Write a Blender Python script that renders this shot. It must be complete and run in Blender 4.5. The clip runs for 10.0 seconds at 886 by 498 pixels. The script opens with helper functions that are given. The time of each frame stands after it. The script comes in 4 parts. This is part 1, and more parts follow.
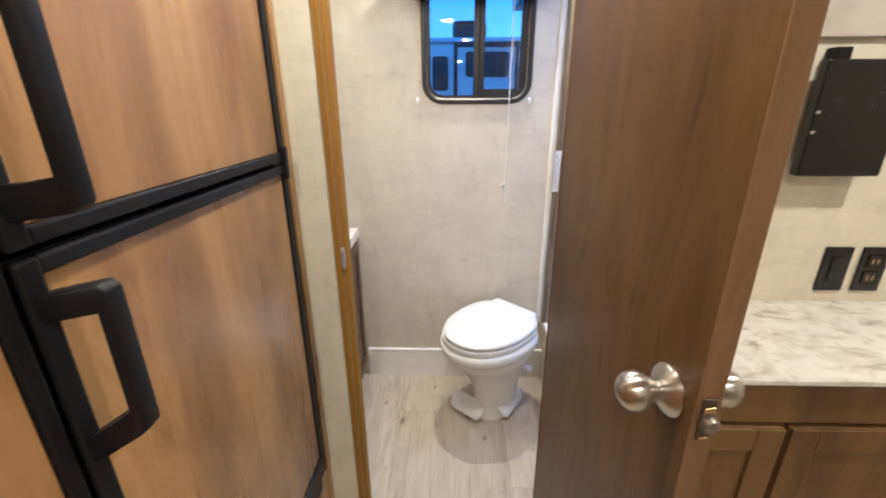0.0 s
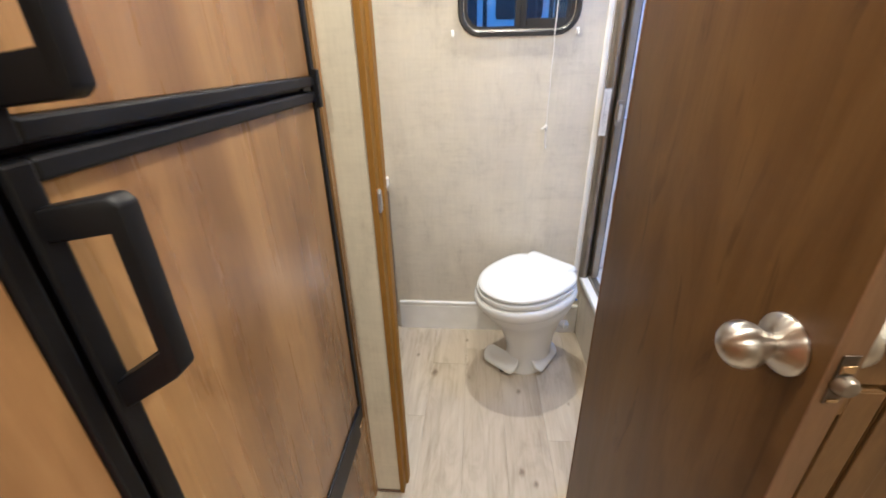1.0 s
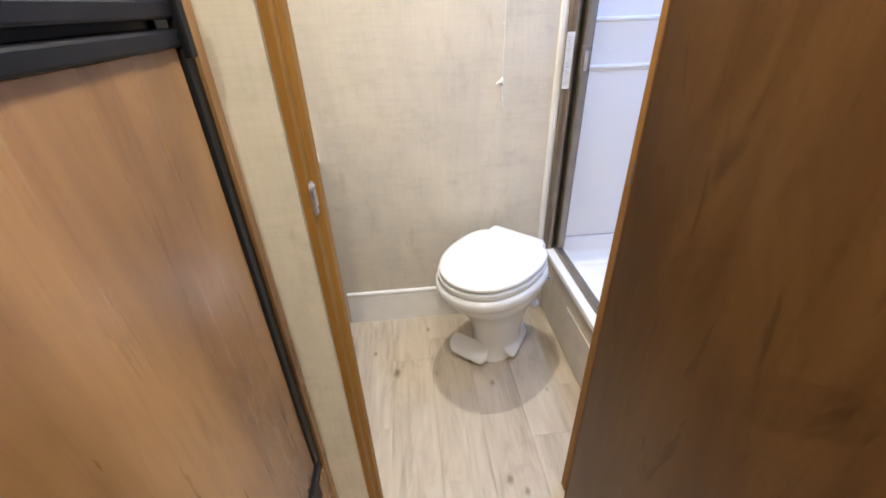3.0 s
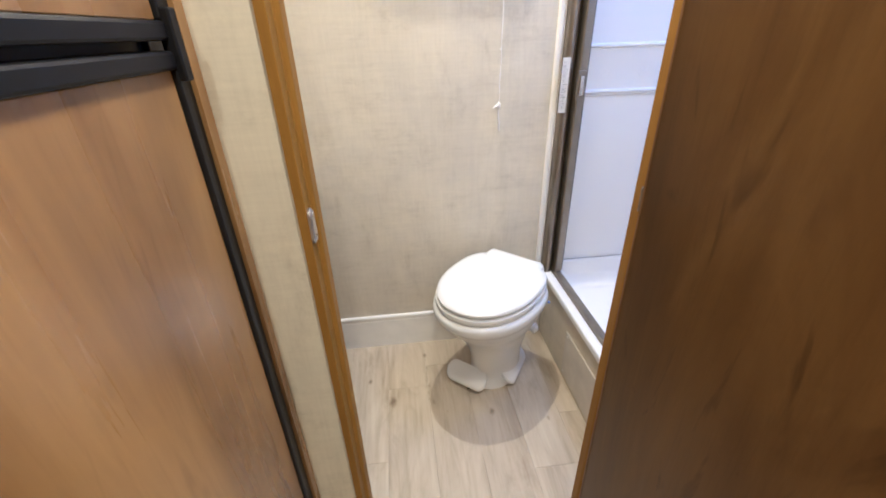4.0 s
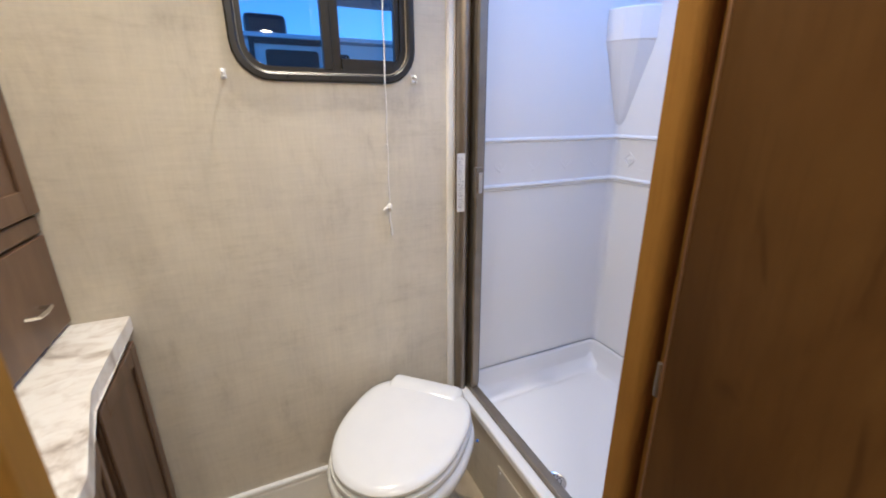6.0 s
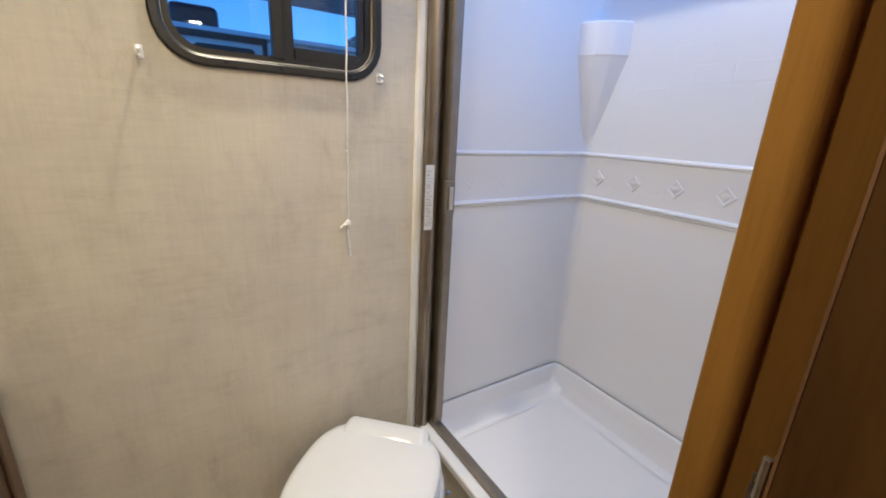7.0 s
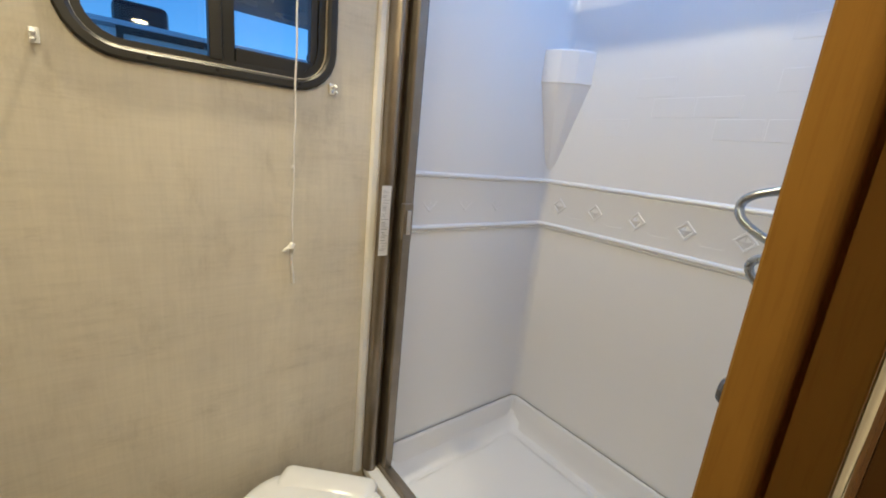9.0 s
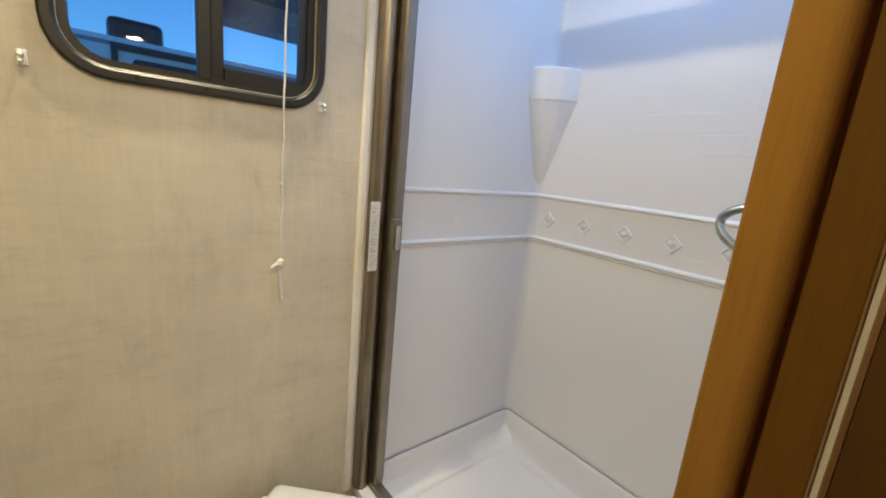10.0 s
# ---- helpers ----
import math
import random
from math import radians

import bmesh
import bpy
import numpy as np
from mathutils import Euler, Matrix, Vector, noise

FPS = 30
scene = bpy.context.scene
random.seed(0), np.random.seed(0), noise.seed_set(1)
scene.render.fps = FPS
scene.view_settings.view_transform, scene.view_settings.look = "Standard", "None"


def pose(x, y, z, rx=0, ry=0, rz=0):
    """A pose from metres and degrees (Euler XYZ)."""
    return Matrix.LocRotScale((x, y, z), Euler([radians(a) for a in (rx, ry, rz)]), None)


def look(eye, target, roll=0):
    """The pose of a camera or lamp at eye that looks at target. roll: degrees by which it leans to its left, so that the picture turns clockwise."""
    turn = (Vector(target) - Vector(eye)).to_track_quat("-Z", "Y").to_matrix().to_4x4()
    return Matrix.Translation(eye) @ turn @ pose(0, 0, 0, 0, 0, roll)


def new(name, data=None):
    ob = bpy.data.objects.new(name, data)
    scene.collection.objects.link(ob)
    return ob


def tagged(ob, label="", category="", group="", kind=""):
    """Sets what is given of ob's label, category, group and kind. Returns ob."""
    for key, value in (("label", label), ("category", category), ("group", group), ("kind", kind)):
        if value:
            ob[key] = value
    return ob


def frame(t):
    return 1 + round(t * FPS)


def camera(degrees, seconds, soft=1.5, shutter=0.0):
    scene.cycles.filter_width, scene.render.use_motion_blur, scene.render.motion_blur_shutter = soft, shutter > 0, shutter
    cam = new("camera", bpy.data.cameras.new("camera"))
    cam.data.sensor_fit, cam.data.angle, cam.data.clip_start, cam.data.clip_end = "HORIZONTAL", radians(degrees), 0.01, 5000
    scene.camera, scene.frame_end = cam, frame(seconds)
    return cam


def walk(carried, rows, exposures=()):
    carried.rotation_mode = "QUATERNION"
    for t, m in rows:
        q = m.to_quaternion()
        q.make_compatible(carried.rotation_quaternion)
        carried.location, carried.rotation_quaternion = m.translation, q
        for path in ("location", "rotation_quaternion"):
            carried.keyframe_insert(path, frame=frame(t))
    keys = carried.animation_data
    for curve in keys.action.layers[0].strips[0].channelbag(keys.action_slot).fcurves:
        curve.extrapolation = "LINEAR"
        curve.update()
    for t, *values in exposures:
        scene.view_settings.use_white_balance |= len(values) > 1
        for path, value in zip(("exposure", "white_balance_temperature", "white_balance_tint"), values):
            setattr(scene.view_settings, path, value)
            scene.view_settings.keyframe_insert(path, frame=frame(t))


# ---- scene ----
cam = camera(94.8, 10.0, soft=1.8, shutter=0.4)
PATH = [
    (0, (0.102, 0.266, 1.321), (0.054, 2.148, 0.646), -0.2),
    (0.5, (0.088, 0.263, 1.293), (-0.11, 2.108, 0.546), -0.9),
    (1, (0.052, 0.326, 1.262), (-0.106, 2.124, 0.399), -1.2),
    (1.5, (0.027, 0.428, 1.237), (-0.037, 2.171, 0.258), -2.0),
    (2, (0.002, 0.492, 1.216), (0.04, 2.207, 0.19), -2.3),
    (2.5, (-0.004, 0.545, 1.222), (0.106, 2.253, 0.185), -2.2),
    (4, (-0.027, 0.608, 1.218), (0.157, 2.363, 0.275), -1.6),
    (4.5, (-0.025, 0.636, 1.226), (0.255, 2.425, 0.377), -1.5),
    (5, (-0.034, 0.705, 1.24), (0.425, 2.497, 0.479), -1.3),
    (5.5, (-0.032, 0.818, 1.241), (0.617, 2.575, 0.54), -0.8),
    (6, (-0.003, 0.923, 1.239), (0.775, 2.657, 0.614), -0.3),
    (6.2, (-0.007, 0.972, 1.256), (0.829, 2.675, 0.623), -0.4),
    (7.3, (-0.005, 1.094, 1.216), (1.083, 2.679, 0.666), 4.1),
    (7.5, (0.004, 1.102, 1.214), (1.1, 2.683, 0.668), 4.9),
    (8, (0.014, 1.125, 1.216), (1.169, 2.673, 0.695), 4.9),
    (8.5, (0.028, 1.14, 1.217), (1.217, 2.674, 0.733), 5.4),
    (9, (0.041, 1.147, 1.225), (1.264, 2.66, 0.763), 5.8),
    (9.5, (0.046, 1.14, 1.227), (1.285, 2.651, 0.8), 5.4),
    (10, (0.05, 1.136, 1.234), (1.296, 2.649, 0.832), 5.5),
]
EXPOSURES = [(0.0, 0.2, 3650, 11), (2.0, 0.35, 3670, 11), (4.5, 0.2, 3680, 12), (6.0, -0.2, 3780, 12), (7.5, -0.40, 3930, 6), (10.0, -0.47, 4130, 1)]
walk(cam, [(t, look(eye, target, roll)) for t, eye, target, roll in PATH], EXPOSURES)

# ---- world and lamps ----
world = bpy.data.worlds.new("dusk_sky")
scene.world = world
world.use_nodes = True
wn, wl = world.node_tree.nodes, world.node_tree.links
wbg = wn["Background"]
sky = wn.new("ShaderNodeTexSky")
sky.sky_type, sky.sun_disc = "NISHITA", False
sky.sun_elevation, sky.sun_rotation = radians(30), radians(75)
wl.new(sky.outputs[0], wbg.inputs[0])
sky.ozone_density, sky.air_density, sky.dust_density = 2.5, 1.0, 0.1
wbg.inputs[1].default_value = 0.15

LAMPS = [  # x, y, z, watts, radius: the ceiling lights, two of them added as fill
    (0.04, -0.36, 2.035, 15.0, 0.055),
    (0.25, -1.60, 2.035, 9.0, 0.055),
    (0.22, -4.30, 2.035, 9.0, 0.055),
    # next two: unseen fill lamps, added to brighten the corridor and the kitchen
    (0.09, 0.85, 2.035, 14.5, 0.055),
    (1.00, 0.58, 2.035, 13.0, 0.055),
    (0.17, 1.935, 2.035, 17.0, 0.024),
    (-0.30, 1.44, 2.035, 5.5, 0.045),
]
WARM = (1.0, 0.605, 0.225)

# ---- materials ----


def mat(name, rough=0.5, metal=0.0):
    m = bpy.data.materials.new(name)
    m.use_nodes = True
    nt = m.node_tree
    b = nt.nodes["Principled BSDF"]
    b.inputs["Roughness"].default_value = rough
    b.inputs["Metallic"].default_value = metal
    return m, nt, b


def pos(nt, scale=(1, 1, 1), rot=(0, 0, 0), local=False):
    """World position (or the object's own), scaled."""
    if local:
        src = nt.nodes.new("ShaderNodeTexCoord").outputs["Object"]
    else:
        src = nt.nodes.new("ShaderNodeNewGeometry").outputs["Position"]
    mp = nt.nodes.new("ShaderNodeMapping")
    mp.inputs["Scale"].default_value = scale
    mp.inputs["Rotation"].default_value = [radians(a) for a in rot]
    nt.links.new(src, mp.inputs["Vector"])
    return mp.outputs[0]


def noise_tex(nt, vec, scale, detail=4, rough=0.55, dist=0.0):
    n = nt.nodes.new("ShaderNodeTexNoise")
    n.inputs["Scale"].default_value = scale
    n.inputs["Detail"].default_value = detail
    n.inputs["Roughness"].default_value = rough
    n.inputs["Distortion"].default_value = dist
    nt.links.new(vec, n.inputs["Vector"])
    return n.outputs["Fac"]


def ramp(nt, fac, stops):
    r = nt.nodes.new("ShaderNodeValToRGB")
    e = r.color_ramp.elements
    while len(e) < len(stops):
        e.new(0.5)
    for el, (p, c) in zip(e, stops):
        el.position, el.color = p, (*c, 1)
    nt.links.new(fac, r.inputs[0])
    return r.outputs[0]


def mix(nt, fac, a, b, kind="MIX"):
    m = nt.nodes.new("ShaderNodeMix")
    m.data_type, m.blend_type = "RGBA", kind
    for sock, v in ((m.inputs[0], fac), (m.inputs[6], a), (m.inputs[7], b)):
        if isinstance(v, (int, float)):
            sock.default_value = v
        elif isinstance(v, tuple):
            sock.default_value = (*v, 1)
        else:
            nt.links.new(v, sock)
    return m.outputs[2]


def bump(nt, b, height, strength=0.2, distance=0.002):
    n = nt.nodes.new("ShaderNodeBump")
    n.inputs["Strength"].default_value = strength
    n.inputs["Distance"].default_value = distance
    nt.links.new(height, n.inputs["Height"])
    nt.links.new(n.outputs[0], b.inputs["Normal"])


def spread(nt, b, fac, lo, hi):
    r = nt.nodes.new("ShaderNodeMapRange")
    r.inputs["To Min"].default_value, r.inputs["To Max"].default_value = lo, hi
    nt.links.new(fac, r.inputs["Value"])
    nt.links.new(r.outputs[0], b.inputs["Roughness"])


def wood(name, dark, mid, light, rough=0.4, along="z", scale=1.0, knots=0.0, local=False):
    """Printed wood foil: long grain along one axis, broad figure, fine pores."""
    m, nt, b = mat(name, rough)
    k = {"z": (1, 1, 0.055), "y": (1, 0.055, 1), "x": (0.055, 1, 1)}[along]
    f = {"z": (1, 1, 0.22), "y": (1, 0.22, 1), "x": (0.22, 1, 1)}[along]
    fig = noise_tex(nt, pos(nt, [v * scale for v in f], local=local), 9.0, 5, 0.6, 0.6)
    grain = noise_tex(nt, pos(nt, [v * scale for v in k], local=local), 42.0, 6, 0.6, 0.3)
    fine = noise_tex(nt, pos(nt, [v * scale * 4 for v in k], local=local), 70.0, 3, 0.6)
    c1 = ramp(nt, fig, [(0.34, dark), (0.46, mid), (0.56, light), (0.66, mid)])
    c2 = ramp(nt, grain, [(0.32, dark), (0.5, mid), (0.68, light)])
    c = mix(nt, 0.22, c1, c2)
    pores = ramp(nt, fine, [(0.33, (0.84, 0.81, 0.78)), (0.48, (1, 1, 1))])
    c = mix(nt, 0.45, c, pores, "MULTIPLY")
    t = {"z": (1, 1, 0.04), "y": (1, 0.04, 1), "x": (0.04, 1, 1)}[along]
    tone = noise_tex(nt, pos(nt, [v * scale for v in t], local=local), 15.0, 2, 0.5, 0.25)
    c = mix(nt, 0.6, c, ramp(nt, tone, [(0.36, (0.78, 0.76, 0.73)), (0.47, (0.94, 0.93, 0.92)), (0.53, (1.04, 1.04, 1.03)), (0.66, (1.12, 1.12, 1.10))]), "MULTIPLY")
    if knots:
        spot = noise_tex(nt, pos(nt, [v * scale for v in f], local=local), 16.0, 3, 0.55, 2.5)
        kn = ramp(nt, spot, [(0.30, (0.35, 0.28, 0.22)), (0.38, (1, 1, 1))])
        c = mix(nt, knots, c, kn, "MULTIPLY")
    nt.links.new(c, b.inputs["Base Color"])
    spread(nt, b, grain, rough - 0.08, rough + 0.1)
    bump(nt, b, fine, 0.12, 0.0006)
    return m


def plain(name, colour, rough=0.5, metal=0.0, vary=0.12, scale=14.0, bumpy=0.05, bscale=180.0):
    """One paint, plastic or metal with slight wear at two scales."""
    m, nt, b = mat(name, rough, metal)
    v = pos(nt)
    n = noise_tex(nt, v, scale, 4)
    fine = noise_tex(nt, v, bscale, 2)
    lo = tuple(c * (1 - vary) for c in colour)
    hi = tuple(min(1.0, c * (1 + vary * 0.6)) for c in colour)
    nt.links.new(ramp(nt, n, [(0.3, lo), (0.7, hi)]), b.inputs["Base Color"])
    spread(nt, b, n, max(0.02, rough - 0.06), min(1, rough + 0.08))
    bump(nt, b, fine, bumpy, 0.0005)
    return m


def linen(name, tint=(1, 1, 1)):
    """Vinyl wallpaper printed as a coarse woven linen, in grey-beige."""
    m, nt, b = mat(name, 0.62)
    up = noise_tex(nt, pos(nt, (1, 1, 0.035)), 190.0, 4, 0.65)
    ac = noise_tex(nt, pos(nt, (0.045, 0.045, 1)), 190.0, 4, 0.65)
    patch_u = noise_tex(nt, pos(nt, (1, 1, 0.36)), 19.0, 10, 0.76, 0.3)
    patch_a = noise_tex(nt, pos(nt, (0.28, 0.28, 1)), 24.0, 10, 0.78, 0.3)
    where_u = noise_tex(nt, pos(nt, (1, 1, 0.6)), 6.5, 4, 0.6, 0.5)
    where_a = noise_tex(nt, pos(nt, (0.6, 0.6, 1), (20, 0, 10)), 7.5, 4, 0.6, 0.5)
    broad = noise_tex(nt, pos(nt, (1, 1, 0.7)), 4.5, 5, 0.6, 0.6)
    a, d, l = (0.635, 0.587, 0.463), (0.602, 0.556, 0.437), (0.665, 0.616, 0.488)
    a, d, l = [tuple(min(0.8, c * t) for c, t in zip(q, tint)) for q in (a, d, l)]
    cu = ramp(nt, up, [(0.33, d), (0.5, a), (0.66, l)])
    ca = ramp(nt, ac, [(0.33, d), (0.5, a), (0.66, l)])
    w = mix(nt, 0.5, cu, ca)
    # dry-brushed streaks, upright and level, that come and go over the sheet
    pu = ramp(nt, patch_u, [(0.33, (0.83, 0.82, 0.805)), (0.46, (0.96, 0.96, 0.955)), (0.58, (1.01, 1.01, 1.005)), (0.70, (1.05, 1.045, 1.02))])
    pa = ramp(nt, patch_a, [(0.33, (0.83, 0.82, 0.805)), (0.46, (0.965, 0.965, 0.96)), (0.58, (1.01, 1.01, 1.005)), (0.70, (1.06, 1.055, 1.02))])
    gate_u = ramp(nt, where_u, [(0.40, (0.25, 0.25, 0.25)), (0.62, (1, 1, 1))])
    gate_a = ramp(nt, where_a, [(0.40, (0.25, 0.25, 0.25)), (0.62, (1, 1, 1))])
    c = mix(nt, gate_u, w, mix(nt, 1.0, w, pu, "MULTIPLY"))
    c = mix(nt, gate_a, c, mix(nt, 1.0, c, pa, "MULTIPLY"))
    c = mix(nt, 0.45, c, ramp(nt, broad, [(0.36, (0.86, 0.86, 0.87)), (0.60, (1.04, 1.03, 0.99))]), "MULTIPLY")
    nt.links.new(c, b.inputs["Base Color"])
    bump(nt, b, up, 0.12, 0.0006)
    return m


def marble(name):
    m, nt, b = mat(name, 0.28)
    v = pos(nt, (1, 1.4, 1), (0, 0, 35))
    n1 = noise_tex(nt, v, 7.0, 6, 0.6, 1.6)
    n2 = noise_tex(nt, v, 22.0, 5, 0.6, 0.8)
    c = ramp(nt, n1, [(0.30, (0.36, 0.31, 0.26)), (0.42, (0.68, 0.64, 0.58)), (0.5, (0.80, 0.77, 0.72)), (0.62, (0.82, 0.80, 0.76)), (0.72, (0.6, 0.55, 0.48))])
    c = mix(nt, 0.5, c, ramp(nt, n2, [(0.38, (0.70, 0.66, 0.60)), (0.52, (1, 1, 1))]), "MULTIPLY")
    nt.links.new(c, b.inputs["Base Color"])
    return m


def plank_mat(name):
    m, nt, b = mat(name, 0.42)
    info = nt.nodes.new("ShaderNodeObjectInfo").outputs["Random"]
    g = nt.nodes.new("ShaderNodeNewGeometry").outputs["Position"]
    sh = nt.nodes.new("ShaderNodeVectorMath")
    sh.operation = "MULTIPLY_ADD"
    cmb = nt.nodes.new("ShaderNodeCombineXYZ")
    for i in range(3):
        nt.links.new(info, cmb.inputs[i])
    nt.links.new(cmb.outputs[0], sh.inputs[0])
    sh.inputs[1].default_value = (7.0, 13.0, 5.0)
    nt.links.new(g, sh.inputs[2])

    def mapped(s):
        mp = nt.nodes.new("ShaderNodeMapping")
        mp.inputs["Scale"].default_value = s
        nt.links.new(sh.outputs[0], mp.inputs["Vector"])
        return mp.outputs[0]
    fig = noise_tex(nt, mapped((1, 0.22, 1)), 12.0, 5, 0.6, 1.2)
    grain = noise_tex(nt, mapped((1, 0.05, 1)), 75.0, 6, 0.62, 0.2)
    c1 = ramp(nt, fig, [(0.34, (0.34, 0.285, 0.195)), (0.5, (0.50, 0.44, 0.325)), (0.7, (0.60, 0.545, 0.425))])
    c2 = ramp(nt, grain, [(0.32, (0.38, 0.315, 0.215)), (0.5, (0.51, 0.45, 0.335)), (0.7, (0.605, 0.55, 0.435))])
    c = mix(nt, 0.32, c1, c2)
    for kx, ky, kr in ((-0.204, 1.811, 0.011), (-0.115, 1.70, 0.020), (0.24, 1.607, 0.013), (0.219, 1.244, 0.015), (0.262, 1.205, 0.012), (0.02, 1.93, 0.010)):
        mp = nt.nodes.new("ShaderNodeMapping")
        mp.inputs["Location"].default_value = (-kx, -ky * 0.6, 0)
        mp.inputs["Scale"].default_value = (1, 0.6, 1)
        nt.links.new(g, mp.inputs["Vector"])
        ln = nt.nodes.new("ShaderNodeVectorMath")
        ln.operation = "LENGTH"
        nt.links.new(mp.outputs[0], ln.inputs[0])
        wob = nt.nodes.new("ShaderNodeMath")
        wob.operation = "MULTIPLY_ADD"
        nt.links.new(noise_tex(nt, mp.outputs[0], 90.0, 3), wob.inputs[0])
        wob.inputs[1].default_value = kr
        nt.links.new(ln.outputs["Value"], wob.inputs[2])
        spot = ramp(nt, wob.outputs[0], [(kr * 0.75, (0.40, 0.35, 0.29)), (kr * 1.35, (1, 1, 1))])
        c = mix(nt, 0.85, c, spot, "MULTIPLY")
    tone = ramp(nt, info, [(0.0, (0.93, 0.915, 0.90)), (1.0, (1, 1, 1))])
    c = mix(nt, 1.0, c, tone, "MULTIPLY")
    kn = noise_tex(nt, mapped((1, 0.5, 1)), 13.0, 2, 0.4, 0.6)
    c = mix(nt, 0.8, c, ramp(nt, kn, [(0.22, (0.45, 0.40, 0.34)), (0.27, (1, 1, 1))]), "MULTIPLY")
    nt.links.new(c, b.inputs["Base Color"])
    spread(nt, b, grain, 0.34, 0.5)
    bump(nt, b, grain, 0.1, 0.0005)
    return m


def glass_mat(name, tint=(0.93, 0.96, 0.97)):
    m, nt, b = mat(name, 0.0)
    out = nt.nodes["Material Output"]
    nt.nodes.remove(b)
    gl = nt.nodes.new("ShaderNodeBsdfGlossy")
    gl.inputs["Roughness"].default_value = 0.01
    tr = nt.nodes.new("ShaderNodeBsdfTransparent")
    tr.inputs["Color"].default_value = (*tint, 1)
    fr = nt.nodes.new("ShaderNodeFresnel")
    fr.inputs["IOR"].default_value = 1.5
    mx = nt.nodes.new("ShaderNodeMixShader")
    nt.links.new(fr.outputs[0], mx.inputs[0])
    nt.links.new(tr.outputs[0], mx.inputs[1])
    nt.links.new(gl.outputs[0], mx.inputs[2])
    nt.links.new(mx.outputs[0], out.inputs["Surface"])
    return m


LINEN = linen("linen_wallpaper")
LINEN_HALL = linen("linen_wallpaper_hall", (1.15, 1.15, 1.14))
FRIDGE_WOOD = wood("fridge_panel_wood", (0.19, 0.102, 0.025), (0.335, 0.196, 0.053), (0.425, 0.263, 0.078), 0.27, knots=0.35, scale=0.5)
DOOR_WOOD = wood("door_wood", (0.064, 0.032, 0.0038), (0.090, 0.047, 0.0058), (0.118, 0.065, 0.0092), 0.36, knots=0.5, local=True, scale=0.7)
EDGE_WOOD = wood("door_edge_wood", (0.12, 0.064, 0.018), (0.175, 0.098, 0.030), (0.225, 0.130, 0.046), 0.42, local=True, scale=0.7)
CAB_WOOD = wood("cabinet_wood", (0.068, 0.038, 0.016), (0.10, 0.058, 0.026), (0.132, 0.080, 0.038), 0.42)
KITCHEN_WOOD = wood("kitchen_wood", (0.085, 0.042, 0.007), (0.145, 0.078, 0.013), (0.19, 0.106, 0.02), 0.4)
PANEL_WOOD = wood("hall_panel_wood", (0.25, 0.135, 0.036), (0.34, 0.195, 0.056), (0.40, 0.245, 0.08), 0.38, scale=0.6)
JAMB = wood("oak_foil_jamb", (0.24, 0.126, 0.004), (0.265, 0.141, 0.005), (0.285, 0.153, 0.006), 0.5)
DOOR_WOOD.node_tree.nodes["Principled BSDF"].inputs["Specular IOR Level"].default_value = 0.3
JAMB.node_tree.nodes["Principled BSDF"].inputs["Specular IOR Level"].default_value = 0.1
BLACK = plain("black_plastic", (0.009, 0.009, 0.011), 0.42, vary=0.25)
BLACK.node_tree.nodes["Principled BSDF"].inputs["Specular IOR Level"].default_value = 0.22
BLACK_GLOSS = plain("black_gloss", (0.004, 0.004, 0.006), 0.25, vary=0.2)
GUNMETAL = plain("window_frame_black", (0.018, 0.0165, 0.014), 0.38, vary=0.3)
GUNMETAL.node_tree.nodes["Principled BSDF"].inputs["Specular IOR Level"].default_value = 0.5
WHITE = plain("toilet_white", (0.75, 0.75, 0.745), 0.22, vary=0.04, scale=6)
TRIM_WHITE = plain("white_trim", (0.80, 0.785, 0.745), 0.4, vary=0.06)
ABS, ant, ab = mat("shower_white", 0.32)
ab.inputs["Base Color"].default_value = (0.80, 0.80, 0.815, 1)
bump(ant, ab, noise_tex(ant, pos(ant), 55.0, 3), 0.06, 0.001)
BRONZE = plain("bronze_aluminium", (0.30, 0.265, 0.21), 0.34, 0.85, vary=0.15)
NICKEL = plain("brushed_nickel", (0.66, 0.63, 0.57), 0.24, 1.0, vary=0.08)
CHROME = plain("chrome", (0.75, 0.75, 0.76), 0.1, 1.0, vary=0.04)
HOSE = plain("steel_hose", (0.42, 0.46, 0.52), 0.25, 0.8, vary=0.08)
KNOB = plain("turned_nickel", (0.60, 0.57, 0.52), 0.30, 1.0, vary=0.05)
kt = KNOB.node_tree
ktan = kt.nodes.new("ShaderNodeTangent")
ktan.direction_type, ktan.axis = "RADIAL", "X"
kt.links.new(ktan.outputs[0], kt.nodes["Principled BSDF"].inputs["Tangent"])
kt.nodes["Principled BSDF"].inputs["Anisotropic"].default_value = 0.85
kt.nodes["Principled BSDF"].inputs["Anisotropic Rotation"].default_value = 0.25
STRIKE = plain("satin_strike_metal", (0.55, 0.52, 0.49), 0.30, 0.9, vary=0.1)
BRASS = plain("brass", (0.62, 0.45, 0.20), 0.25, 1.0, vary=0.1)
MARBLE = marble("marble_laminate")
PLANK = plank_mat("vinyl_plank")
GLASS = glass_mat("window_glass")
CORD = plain("cord_cotton", (0.78, 0.75, 0.68), 0.8, vary=0.1, scale=60)
PAPER = plain("label_paper", (0.80, 0.79, 0.76), 0.6, vary=0.03)
INK = plain("label_ink", (0.33, 0.33, 0.32), 0.6)
CEIL = plain("ceiling_white", (0.76, 0.75, 0.72), 0.7, vary=0.05)
RED = plain("red_enamel", (0.45, 0.02, 0.015), 0.3)
SHADE = plain("shade_fabric", (0.34, 0.31, 0.26), 0.85, vary=0.15, scale=60)
